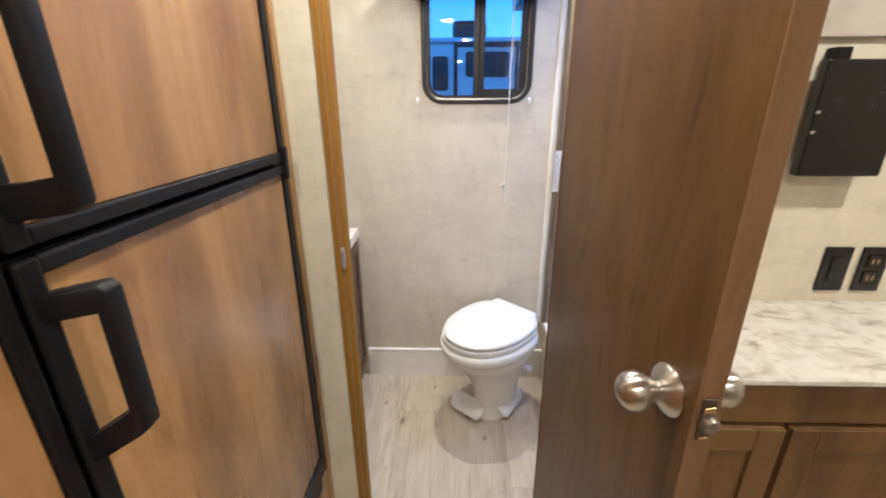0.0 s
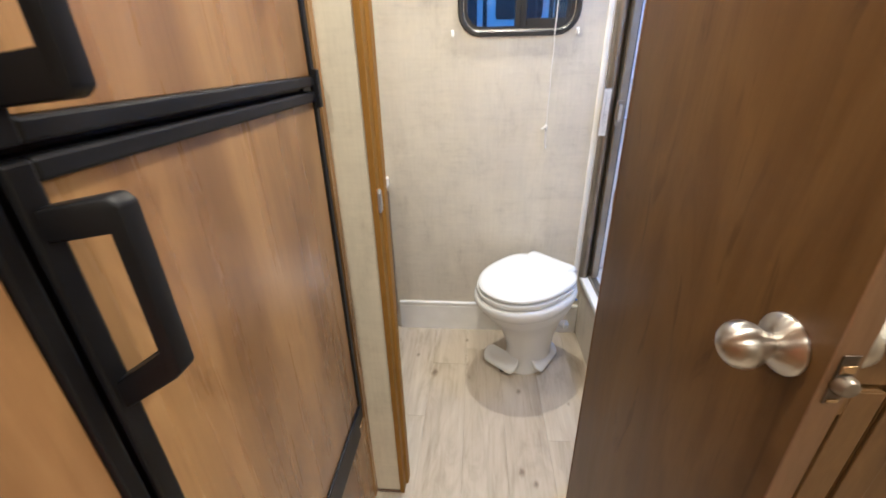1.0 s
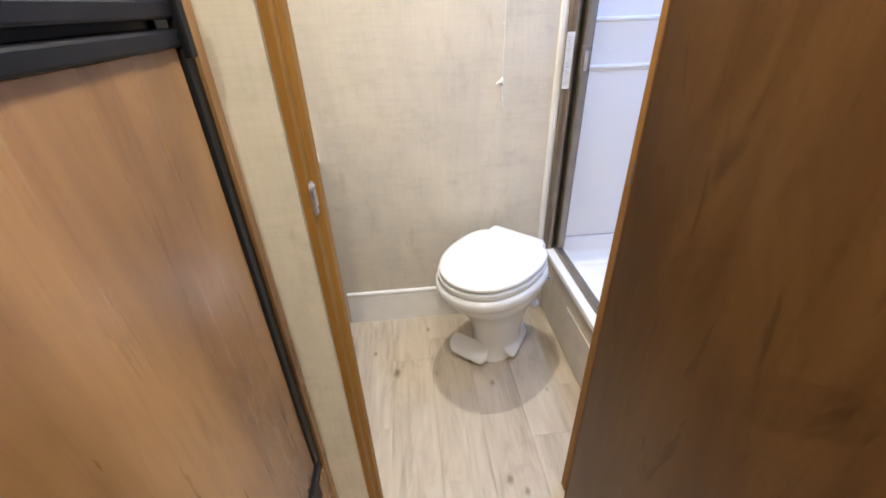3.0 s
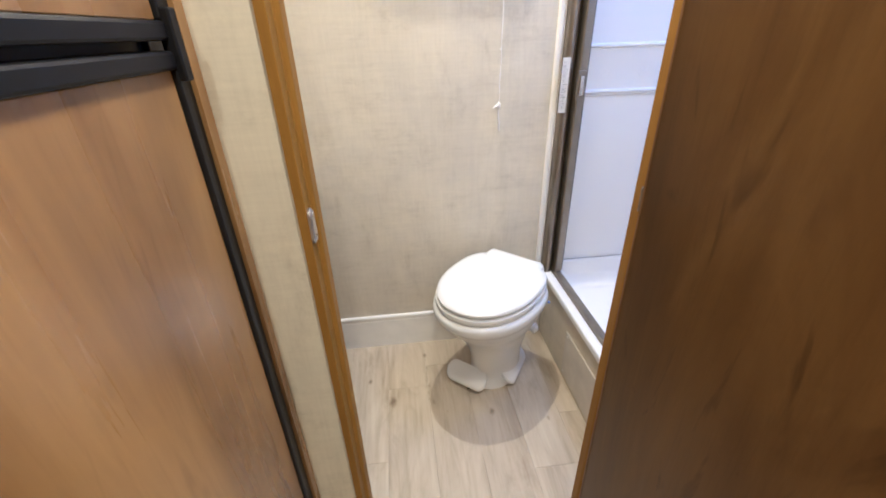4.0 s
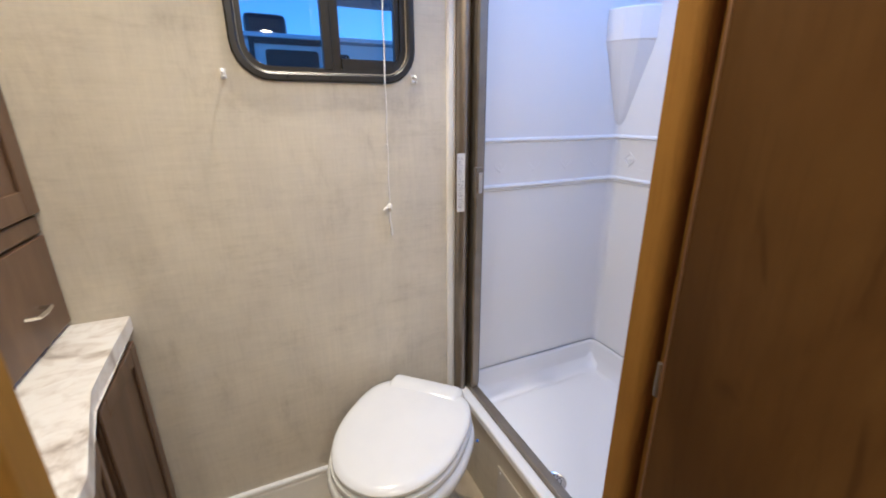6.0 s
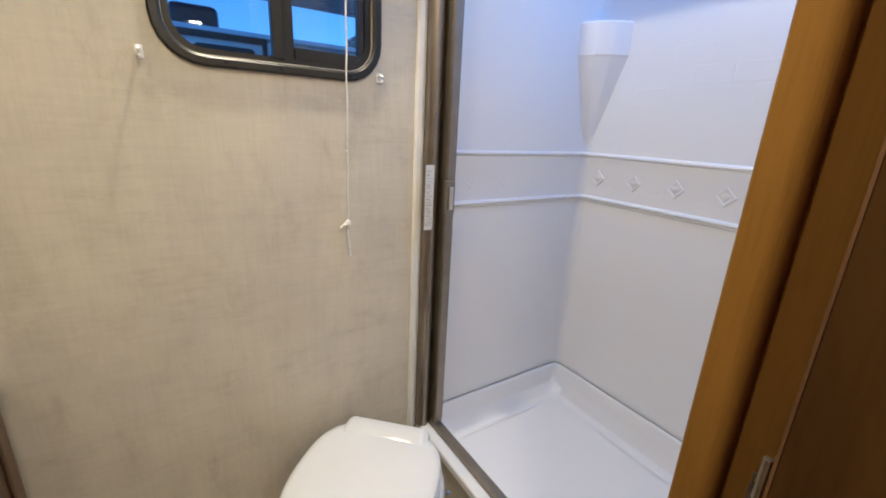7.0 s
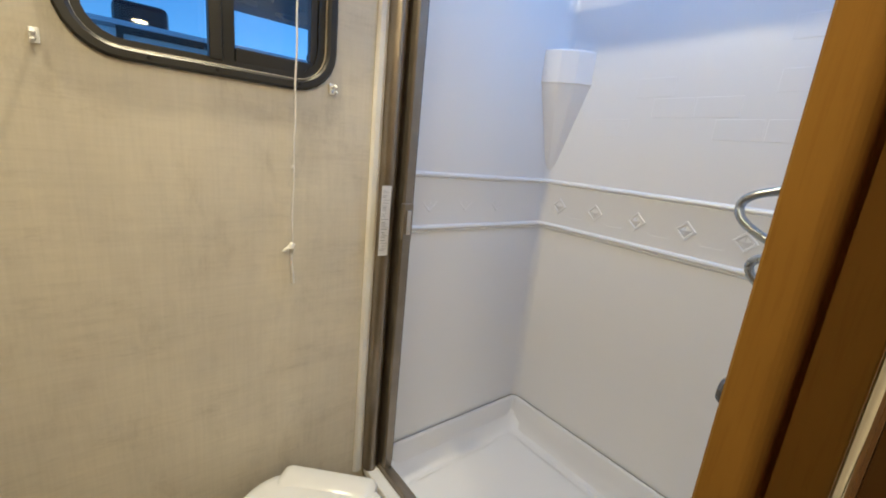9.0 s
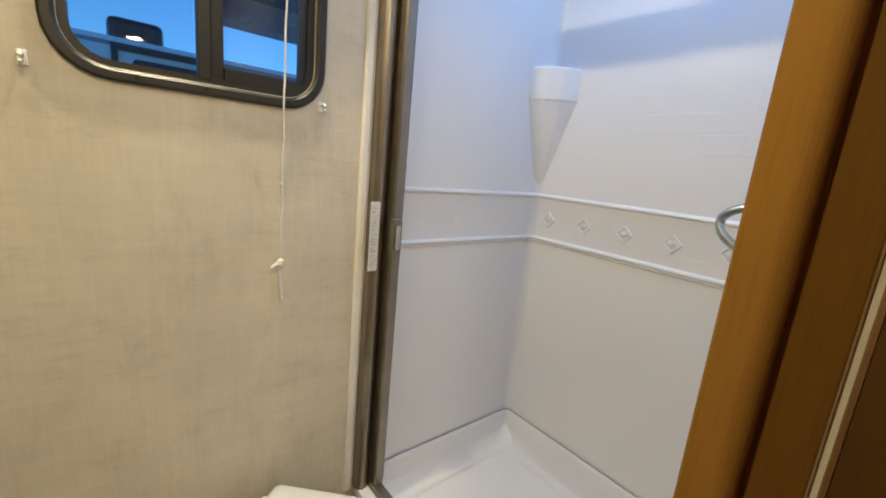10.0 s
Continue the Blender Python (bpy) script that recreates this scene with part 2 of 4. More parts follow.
RV_WHITE = plain("coach_white", (0.82, 0.83, 0.84), 0.3, vary=0.05, scale=2)
RV_DARK = plain("coach_dark", (0.02, 0.022, 0.026), 0.25, vary=0.2, scale=3)
RV_GREY = plain("coach_grey", (0.30, 0.31, 0.33), 0.4, vary=0.1, scale=3)
# unseen ground, paler than needed so it bounces light up
BOUNCE_GROUND = plain("pale_bounce_ground", (0.45, 0.45, 0.44), 0.85, vary=0.3, scale=3)

LED, lnt, lb = mat("led_diffuser", 0.5)
lb.inputs["Base Color"].default_value = (0.9, 0.88, 0.84, 1)
lb.inputs["Emission Color"].default_value = (*WARM, 1)
lb.inputs["Emission Strength"].default_value = 12.0

# ---- mesh helpers ----


def thing(name, at=(0, 0, 0), turn=0.0, label="", category="", group="", kind=""):
    e = new(name)
    e.empty_display_size = 0.05
    e.matrix_world = pose(*at, 0, 0, turn)
    return tagged(e, label, category, group, kind)


def part(name, bm, material, parent=None, label="", local=False, smooth=False):
    """Link a bmesh as one mesh object. World coordinates unless local."""
    me = bpy.data.meshes.new(name)
    bmesh.ops.recalc_face_normals(bm, faces=bm.faces)
    if smooth:
        for f in bm.faces:
            f.smooth = True
    bm.to_mesh(me)
    bm.free()
    me.materials.append(material)
    if smooth:
        me.set_sharp_from_angle(angle=radians(38))
    ob = new(name, me)
    if parent is not None:
        ob.parent = parent
        if not local:
            root = Matrix.Identity(4)
            p = parent
            while p is not None:
                root = p.matrix_basis @ root
                p = p.parent
            me.transform(root.inverted())
    if label:
        tagged(ob, label)
    return ob


def box(bm, x0, x1, y0, y1, z0, z1, bevel=0.0, seg=2):
    r = bmesh.ops.create_cube(bm, size=1.0)
    vs = r["verts"]
    bmesh.ops.scale(bm, vec=(x1 - x0, y1 - y0, z1 - z0), verts=vs)
    bmesh.ops.translate(bm, vec=((x0 + x1) / 2, (y0 + y1) / 2, (z0 + z1) / 2), verts=vs)
    if bevel:
        es = list({e for v in vs for e in v.link_edges})
        bmesh.ops.bevel(bm, geom=es, offset=bevel, segments=seg, affect="EDGES", profile=0.5)
    return bm


def boxes(*specs):
    bm = bmesh.new()
    for sp in specs:
        box(bm, *sp)
    return bm


def loft(bm, rings, caps=(True, True), closed=True):
    """Skin through rings of equal length."""
    rows = [[bm.verts.new(p) for p in ring] for ring in rings]
    n = len(rows[0])
    for a, b in zip(rows, rows[1:]):
        for i in range(n if closed else n - 1):
            j = (i + 1) % n
            bm.faces.new((a[i], a[j], b[j], b[i]))
    if caps[0]:
        bm.faces.new(rows[0])
    if caps[1]:
        bm.faces.new(rows[-1])
    return bm


def tube(bm, pts, r, n=8, caps=True):
    """A round bar along a list of points."""
    pts = [Vector(p) for p in pts]
    rings = []
    up = Vector((0.13, 0.21, 0.97))
    for i, p in enumerate(pts):
        d = (pts[min(i + 1, len(pts) - 1)] - pts[max(i - 1, 0)]).normalized()
        a = d.cross(up)
        if a.length < 0.05:
            a = d.cross(Vector((1, 0, 0)))
        a.normalize()
        b = d.cross(a)
        rad = r[i] if isinstance(r, (list, tuple)) else r
        rings.append([p + rad * (math.cos(t) * a + math.sin(t) * b) for t in (2 * math.pi * k / n for k in range(n))])
    return loft(bm, rings, (caps, caps))


def lathe(bm, at, axis, profile, n=24):
    """Turned shape: profile of (distance along the axis, radius)."""
    at, d = Vector(at), Vector(axis).normalized()
    a = d.orthogonal().normalized()
    b = d.cross(a)
    rings = [[at + h * d + max(r, 1e-4) * (math.cos(t) * a + math.sin(t) * b) for t in (2 * math.pi * k / n for k in range(n))] for h, r in profile]
    return loft(bm, rings)


def rounded(x0, x1, z0, z1, r, n=6):
    """Outline of a rounded rectangle, in (x, z)."""
    out = []
    for cx, cz, a0 in ((x1 - r, z1 - r, 0), (x0 + r, z1 - r, 90), (x0 + r, z0 + r, 180), (x1 - r, z0 + r, 270)):
        out += [(cx + r * math.cos(radians(a0 + 90 * k / n)), cz + r * math.sin(radians(a0 + 90 * k / n))) for k in range(n + 1)]
    return out


def prism(bm, outline, z0, z1, bevel=0.0):
    """An upright prism over an (x, y) outline."""
    loft(bm, [[(x, y, z0) for x, y in outline], [(x, y, z1) for x, y in outline]])
    if bevel:
        bmesh.ops.bevel(bm, geom=list(bm.edges), offset=bevel, segments=2, affect="EDGES", profile=0.5)
    return bm


def structure(name, bm, material, label="", category=""):
    return tagged(part(name, bm, material), label, category, kind="structure")

# ---- structure ----
CEIL_Z = 2.05
W = 2.03          # bath side of the outer wall
PY0, PY1 = 1.155, 1.210   # partition between hall and bath

# outer wall with the window opening
WX0, WX1, WZ0, WZ1, WR = -0.004, 0.392, 1.339, 1.757, 0.06
hole = rounded(WX0, WX1, WZ0, WZ1, WR)


def wall_with_hole(x0, x1, z0, z1, y0, y1, hole):
    """A wall slab along x with one rounded opening through it."""
    b = bmesh.new()
    n = len(hole)
    cx = sum(p[0] for p in hole) / n
    cz = sum(p[1] for p in hole) / n
    outer = []
    for x, z in hole:
        dx, dz = x - cx, z - cz
        k = min(((x1 if dx > 0 else x0) - cx) / dx if abs(dx) > 1e-6 else 1e9, ((z1 if dz > 0 else z0) - cz) / dz if abs(dz) > 1e-6 else 1e9)
        outer.append((cx + dx * k, cz + dz * k))
    corners = [(x1, z1), (x0, z1), (x0, z0), (x1, z0)]
    rows = {}
    for y in (y0, y1):
        rows[y] = ([b.verts.new((x, y, z)) for x, z in hole], [b.verts.new((x, y, z)) for x, z in outer], [b.verts.new((x, y, z)) for x, z in corners])
        hi, ho, hc = rows[y]
        for i in range(n):
            j = (i + 1) % n
            b.faces.new((hi[i], hi[j], ho[j], ho[i]))
            a, c = outer[i], outer[j]
            for q, (qx, qz) in enumerate(corners):
                on_a = (abs(a[0] - qx) < 1e-6, abs(a[1] - qz) < 1e-6)
                on_c = (abs(c[0] - qx) < 1e-6, abs(c[1] - qz) < 1e-6)
                if (on_a[0] and on_c[1] and not on_c[0] and not on_a[1]) or (on_a[1] and on_c[0] and not on_a[0] and not on_c[1]):
                    b.faces.new((ho[i], ho[j], hc[q]))
    for i in range(n):
        j = (i + 1) % n
        b.faces.new((rows[y0][0][i], rows[y0][0][j], rows[y1][0][j], rows[y1][0][i]))
    return b


structure("wall_north", wall_with_hole(-1.4, 1.7, 0.0, CEIL_Z, W, W + 0.05, hole), LINEN, "grey-beige linen wallpaper outer wall with a window opening", "wall")
structure("floor", boxes((-1.4, 1.7, -5.2, W + 0.05, -0.06, -0.004)), plain("subfloor", (0.12, 0.10, 0.08), 0.8), "pale grey-beige wood-look vinyl plank floor", "floor")
structure("ceiling", boxes((-1.4, 0.72, -5.2, W + 0.05, CEIL_Z, CEIL_Z + 0.05), (1.06, 1.7, -5.2, W + 0.05, CEIL_Z, CEIL_Z + 0.05), (0.72, 1.06, -5.2, 1.40, CEIL_Z, CEIL_Z + 0.05), (0.72, 1.06, 1.80, W + 0.05, CEIL_Z, CEIL_Z + 0.05)), CEIL, "plain white ceiling panel", "ceiling")
structure("wall_west", boxes((-1.45, -1.4, -5.2, W + 0.05, 0, CEIL_Z)), LINEN_HALL, "plain linen wallpaper side wall", "wall")
structure("wall_east", boxes((1.7, 1.75, -5.2, W + 0.05, 0, CEIL_Z)), LINEN_HALL, "plain linen wallpaper side wall", "wall")
structure("wall_south", boxes((-1.45, 1.75, -5.25, -5.2, 0, CEIL_Z)), LINEN_HALL, "plain linen wallpaper end wall", "wall")

# unseen skylight over the shower, with a blue fill lamp added in its opening
sk = structure("skylight", boxes((0.715, 1.065, 1.395, 1.805, CEIL_Z + 0.051, CEIL_Z + 0.055)), GLASS, "clear pane of an unseen skylight added over the shower", "skylight")
sk.visible_shadow = False
sl = bpy.data.lights.new("skylight_fill_lamp", "AREA")
sl.shape, sl.size, sl.size_y, sl.energy, sl.color = "RECTANGLE", 0.33, 0.39, 3.1, (0.62, 0.76, 1.0)
new("skylight_fill_lamp", sl).matrix_world = pose(0.89, 1.60, CEIL_Z + 0.045)

# partition with the bathroom doorway
structure("partition_left", boxes((-1.4, -0.1735, PY0, PY1, 0, CEIL_Z)), LINEN_HALL, "narrow linen wallpaper partition beside the doorway", "wall")
structure("partition_right", boxes((0.402, 1.7, PY0, PY1, 0, CEIL_Z)), LINEN_HALL, "linen wallpaper partition behind the kitchen counter", "wall")
structure("partition_header", boxes((-0.1735, 0.402, PY0, PY1, 1.93, CEIL_Z)), LINEN_HALL, "linen wallpaper strip over the doorway", "wall")
structure("partition_shoe", boxes((-0.247, -0.1735, PY0 - 0.006, PY0, 0, 0.008, 0.002)), CAB_WOOD, "thin brown shoe moulding at the partition's foot", "trim")


def door_frame():
    d = thing("door_1", (0.07, 1.17, 0), label="honey-oak foil door frame with a rounded stop", category="door frame", kind="structure")
    for nm, s, x in (("left_jamb", 1, -0.160), ("right_jamb", -1, 0.381)):
        b = bmesh.new()
        # section in (x, y): face board, rounded stop
        near, stop0, far, thick = (1.150, 1.182, 1.216, 0.0130) if s > 0 else (1.156, 1.188, 1.221, 0.020)
        out = 0.008 if s > 0 else 0.0155
        rr = 0.006 if s > 0 else 0.011
        arc = [(out - rr * (1 - math.sin(radians(a))), stop0 + rr * (1 - math.cos(radians(a)))) for a in range(0, 91, 15)]
        f = [(0, near + 0.001), (0, stop0 - 0.004)] + ([] if s > 0 else [(-0.007, stop0 - 0.004), (-0.007, stop0)]) + arc + [(out, far - 0.002), (out - 0.002, far), (-thick, far), (-thick, near), (-0.001, near)]
        prism(b, [(x + s * px, py) for px, py in f], 0.0, 1.9485)
        part(nm, b, JAMB, d)
    b = boxes((-0.16, 0.381, 1.152, 1.216, 1.93, 1.9485), (-0.16, 0.381, 1.188, 1.216, 1.921, 1.931))
    part("head_jamb", b, JAMB, d)
    # strike plate on the latch side
    b = bmesh.new()
    out = [(1.163 + p, 0.975 + q) for p, q in rounded(-0.0125, 0.0105, -0.027, 0.027, 0.0112, 5)]
    loft(b, [[(-0.1595, y, z) for y, z in out], [(-0.1565, y, z) for y, z in out], [(-0.1540, 1.162 + (y - 1.162) * 0.7, 0.975 + (z - 0.975) * 0.85) for y, z in out]])
    st = part("strike_plate", b, STRIKE, d, "bright nickel strike plate")
    for zz in (0.959, 0.991):
        b = bmesh.new()
        lathe(b, (-0.1542, 1.1625, zz), (1, 0, 0), [(0, 0.004), (0.0012, 0.0035), (0.0016, 0.001)], 10)
        part("screw", b, CHROME, st)
    b = boxes((0.3797, 0.3808, 1.157, 1.168, 0.925, 0.957, 0.0004))
    h = part("hinge_leaf", b, BRONZE, d, "small dark nickel hinge leaf")
    for zz in (0.933, 0.949):
        b = bmesh.new()
        lathe(b, (0.3797, 1.1625, zz), (-1, 0, 0), [(0, 0.0034), (0.0012, 0.003), (0.0016, 0.001)], 10)
        part("screw", b, CHROME, h)
    return d


door_frame()


def baseboard(name, x0, x1, y, h, lab):
    """Board with a moulded top, running along x, front towards -y."""
    b = bmesh.new()
    sec = [(0, 0), (-0.011, 0), (-0.011, h - 0.026), (-0.0085, h - 0.022), (-0.0085, h - 0.018), (-0.013, h - 0.013), (-0.013, h - 0.004), (-0.010, h), (0, h)]
    loft(b, [[(xx, y + p, q) for p, q in sec] for xx in (x0, x1)])
    return structure(name, b, TRIM_WHITE, lab, "baseboard")


baseboard("baseboard", -0.318, 0.548, W, 0.158, "white moulded baseboard under the linen wall")

# corner batten beside the shower frame
b = bmesh.new()
sec = [(0.506, W), (0.506, W - 0.004), (0.511, W - 0.009), (0.522, W - 0.010), (0.5315, W - 0.006), (0.5315, W)]
prism(b, sec, 0.318, CEIL_Z)
structure("trim", b, TRIM_WHITE, "white vinyl corner batten on the wall", "trim")

# ---- window ----


def window():
    w = thing("window_1", (0.19, W, 1.30), label="black aluminium framed sliding window with rounded corners", category="window", kind="structure")
    o = rounded(-0.025, 0.413, 1.317, 1.777, 0.082)
    m1 = rounded(-0.021, 0.409, 1.321, 1.773, 0.078)
    m2 = rounded(-0.010, 0.398, 1.332, 1.762, 0.068)
    m3 = rounded(-0.005, 0.393, 1.337, 1.757, 0.063)
    i1 = rounded(0.008, 0.378, 1.350, 1.741, 0.052)
    b = bmesh.new()
    rings = [(o, W + 0.0), (o, W - 0.006), (m1, W - 0.010), (m2, W - 0.010), (m3, W - 0.006), (m3, W + 0.006), (i1, W + 0.006), (i1, W + 0.045), (m3, W + 0.05), (m3, W + 0.001)]
    loft(b, [[(x, y, z) for x, z in r] for r, y in rings], (False, False))
    part("window_frame", b, GUNMETAL, w, smooth=True)
    b = boxes((0.180, 0.202, W + 0.004, W + 0.03, 1.346, 1.746, 0.002), (0.2022, 0.224, W + 0.014, W + 0.034, 1.346, 1.746, 0.002))
    part("mullion", b, GUNMETAL, w)
    b = boxes((0.2242, 0.378, W + 0.010, W + 0.030, 1.349, 1.374, 0.002), (0.364, 0.3782, W + 0.010, W + 0.030, 1.3742, 1.735, 0.002))
    part("sash", b, GUNMETAL, w)
    for x0, x1, y in ((0.0, 0.178, W + 0.032), (0.216, 0.366, W + 0.022)):
        b = boxes((x0, x1, y, y + 0.003, 1.350, 1.742))
        p = part("pane", b, GLASS, w)
        p.visible_shadow = False
    for x in (0.09, 0.19, 0.335):
        b = bmesh.new()
        lathe(b, (x, W - 0.009, 1.3275), (0, -1, 0), [(0, 0.0038), (0.0018, 0.0034), (0.0022, 0.001)], 10)
        part("screw", b, BLACK, w)
    return w


window()


def shade_thing():
    s = thing("window_shade", (0.17, W, 1.68), label="raised brown fabric shade with a dark bottom rail", category="shade")
    b = boxes((-0.055, 0.395, W - 0.05, W - 0.014, 1.702, 1.82, 0.003))
    part("folded_fabric", b, SHADE, s)
    b = boxes((-0.05, 0.39, W - 0.045, W - 0.019, 1.682, 1.702, 0.003))
    part("bottom_rail", b, BLACK, s)
    return s


shade_thing()


def pull_cord():
    c = thing("pull_cord", (0.323, W - 0.02, 0.958), label="white cotton shade cord with a knot, hanging", category="cord")
    b = bmesh.new()
    pts = [(0.328 - 0.005 * k / 30 + 0.0009 * math.sin(k * 1.1), W - 0.021 + 0.006 * k / 30, 1.685 - (1.685 - 1.006) * k / 30) for k in range(31)]
    tube(b, pts, 0.0019, 6)
    part("cord", b, CORD, c)
    b = bmesh.new()
    tube(b, [(0.3225, W - 0.016, 1.168 - 0.0025 * k) for k in range(4)], [0.0019, 0.0036, 0.0036, 0.0019], 6)
    part("upper_knot", b, CORD, c)
    b = bmesh.new()
    tube(b, [(0.3215, W - 0.015, 1.006), (0.3235, W - 0.017, 1), (0.320, W - 0.017, 0.993), (0.3235, W - 0.015, 0.987), (0.322, W - 0.014, 0.98)], [0.0024, 0.0062, 0.0080, 0.0060, 0.003], 8)
    tube(b, [(0.320, W - 0.017, 0.994), (0.310, W - 0.020, 0.991), (0.303, W - 0.020, 0.985)], [0.0036, 0.0042, 0.0034], 6)
    part("knot", b, CORD, c)
    b = bmesh.new()
    tube(b, [(0.322, W - 0.014, 0.984), (0.3225, W - 0.013, 0.958), (0.3255, W - 0.013, 0.933), (0.327, W - 0.012, 0.91)], [0.0030, 0.0034, 0.0040, 0.0046], 6)
    part("tail", b, CORD, c)
    return c


pull_cord()


def shade_hook(x):
    dz = 0.0195
    h = thing("shade_hook", (x, W, 1.31 + dz), label="small clear plastic shade hold-down clip on the wall", category="hook", group="shade hold-down clips")
    b = boxes((x - 0.006, x + 0.006, W - 0.003, W, 1.300 + dz, 1.322 + dz, 0.0012))
    part("plate", b, TRIM_WHITE, h)
    b = bmesh.new()
    tube(b, [(x, W - 0.002, 1.314 + dz), (x, W - 0.020, 1.316 + dz), (x, W - 0.027, 1.311 + dz), (x, W - 0.027, 1.304 + dz), (x, W - 0.021, 1.300 + dz)], 0.0030, 8)
    part("peg", b, TRIM_WHITE, h)
    b = bmesh.new()
    lathe(b, (x, W - 0.003, 1.306 + dz), (0, -1, 0), [(0, 0.0028), (0.001, 0.0024)], 8)
    part("screw", b, CHROME, h)


for hx in (-0.045, 0.407):
    shade_hook(hx)

# ---- shower ----
SX0, SX1, SY0, SY1 = 0.575, 1.165, 1.200, W
BAND0, BAND1 = 1.020, 1.162


def shower_wall_section(z0, z1):
    """Profile of the surround: (depth into the stall, height), with two beads and a recessed band."""
    p = [(0.0, z0), (0.0, BAND0 - 0.012)]
    for zc in (BAND0, BAND1):
        p += [(0.004, zc - 0.010), (0.005, zc - 0.007), (0.003, zc - 0.005), (0.008, zc - 0.002), (0.0095, zc + 0.002), (0.008, zc + 0.006), (0.003, zc + 0.008), (0.0005, zc + 0.010)]
    return p + [(0.0, z1)]


def shower():
    s = thing("shower_stall", (0.86, 1.62, 0), label="white moulded plastic shower surround with a relief band", category="shower")
    z0, z1 = 0.357, CEIL_Z
    sec = shower_wall_section(z0, z1)
    r = 0.03
    # path of the inner face in plan: near end wall, side wall, back wall, rounded corners
    path = [((SX0 + 0.02, SY0 + 0.012), (0, 1)), ((SX1 - r, SY0 + 0.012), (0, 1))]
    path += [((SX1 - r + r * math.sin(radians(a)), SY0 + 0.012 + r - r * math.cos(radians(a))), (-math.sin(radians(a)), math.cos(radians(a)))) for a in range(15, 90, 15)]
    path += [((SX1, SY0 + 0.012 + r), (-1, 0)), ((SX1, SY1 - 0.006 - r), (-1, 0))]
    path += [((SX1 - r + r * math.cos(radians(a)), SY1 - 0.006 - r + r * math.sin(radians(a))), (-math.cos(radians(a)), -math.sin(radians(a)))) for a in range(15, 90, 15)]
    path += [((SX1 - r, SY1 - 0.006), (0, -1)), ((SX0 + 0.012, SY1 - 0.006), (0, -1))]
    rings = []
    for (px, py), (nx, ny) in path:
        rings.append([(px + d * nx, py + d * ny, z) for d, z in sec] + [(px - 0.004 * nx, py - 0.004 * ny, z1), (px - 0.004 * nx, py - 0.004 * ny, z0)])
    b = bmesh.new()
    loft(b, rings)
    wall = part("surround", b, ABS, s, smooth=True)
    # raised diamonds with a cross on the band
    zc = 1.091

    def diamond(c, u, nrm, k, h=0.0048):
        b = bmesh.new()
        c, u, nrm = Vector(c), Vector(u), Vector(nrm)
        up = Vector((0, 0, 1))
        ring = lambda h, d: [c + nrm * d + h * v for v in (u, up, -u, -up)]
        loft(b, [ring(k, 0.0), ring(k * 0.94, h), ring(k * 0.72, h), ring(k * 0.66, h * 0.4)], (True, False))
        q = ring(k * 0.60, h * 0.4)
        m = c + nrm * h * 1.2
        for i in range(4):
            w1, w2 = q[i], q[(i + 1) % 4]
            v1 = w1 * 0.9 + w2 * 0.1
            v2 = w1 * 0.1 + w2 * 0.9
            b.faces.new([b.verts.new(v) for v in (v1, v2, m)])
        part("diamond_relief", b, ABS, wall)
    for i in range(6):
        diamond((SX1 - 0.0005, 1.957 - 0.130 * i, zc), (0, 1, 0), (-1, 0, 0), 0.027)
    for i in range(4):
        diamond((1.07 - 0.1275 * i, SY1 - 0.0065, zc), (1, 0, 0), (0, -1, 0), 0.027, 0.0019)
    # shallow bowed plaques between the diamonds
    for i in range(6):
        y = 1.957 - 0.130 * (i + 0.5)
        o = [(y - 0.044, zc), (y - 0.026, zc + 0.034), (y + 0.026, zc + 0.034), (y + 0.044, zc), (y + 0.026, zc - 0.034), (y - 0.026, zc - 0.034)]
        b = bmesh.new()
        sq = lambda k: [(y + (v - y) * k, zc + (z - zc) * k) for v, z in o]
        loft(b, [[(SX1 + 0.001, v, z) for v, z in o], [(SX1 - 0.0016, v, z) for v, z in sq(0.97)], [(SX1 - 0.0016, v, z) for v, z in sq(0.86)], [(SX1 - 0.0006, v, z) for v, z in sq(0.80)]])
        part("plaque_relief", b, ABS, wall)
    for i in range(4):
        x = 1.07 - 0.1275 * (i + 0.5)
        b = bmesh.new()
        box(b, x - 0.036, x + 0.036, SY1 - 0.0072, SY1 - 0.004, zc - 0.032, zc + 0.032, 0.0006, 1)
        part("plaque_relief", b, ABS, wall)
    # low tile relief above and below the band: raised pads
    rnd = random.Random(4)
    for zrow in range(7):
        for k in range(8):
            y = 1.30 + 0.105 * k + (0.052 if zrow % 2 else 0)
            if rnd.random() < 0.6 or y > 1.88:
                continue
            z = 1.235 + 0.052 * zrow
            b = bmesh.new()
            box(b, SX1 - 0.0010, SX1 + 0.002, y - 0.050, y + 0.050, z - 0.024, z + 0.024, 0.0007, 1)
            part("tile_relief", b, ABS, wall)
    # moulded corner shelf: a straight front lip over a support that tapers into the corner
    b = bmesh.new()
    xe, ye = SX1 - 0.001, SY1 - 0.007
    lip = lambda k, z: [(xe, ye, z), (xe - 0.100 * k, ye, z), (xe - 0.078 * k, ye - 0.045 * k, z), (xe - 0.045 * k, ye - 0.082 * k, z), (xe, ye - 0.108 * k, z)]
    loft(b, [lip(0.06, 1.185), lip(0.25, 1.23), lip(0.97, 1.455), lip(1.0, 1.460), lip(1.0, 1.548), lip(0.95, 1.553)])
    part("corner_shelf", b, ABS, s)
    # pan
    p = thing("shower_pan", (0.86, 1.62, 0.2), label="white moulded shower pan with a raised rim", category="shower pan")
    px0, px1, py0, py1 = 0.604, SX1 + 0.01, SY0 + 0.004, SY1 - 0.004
    b = bmesh.new()

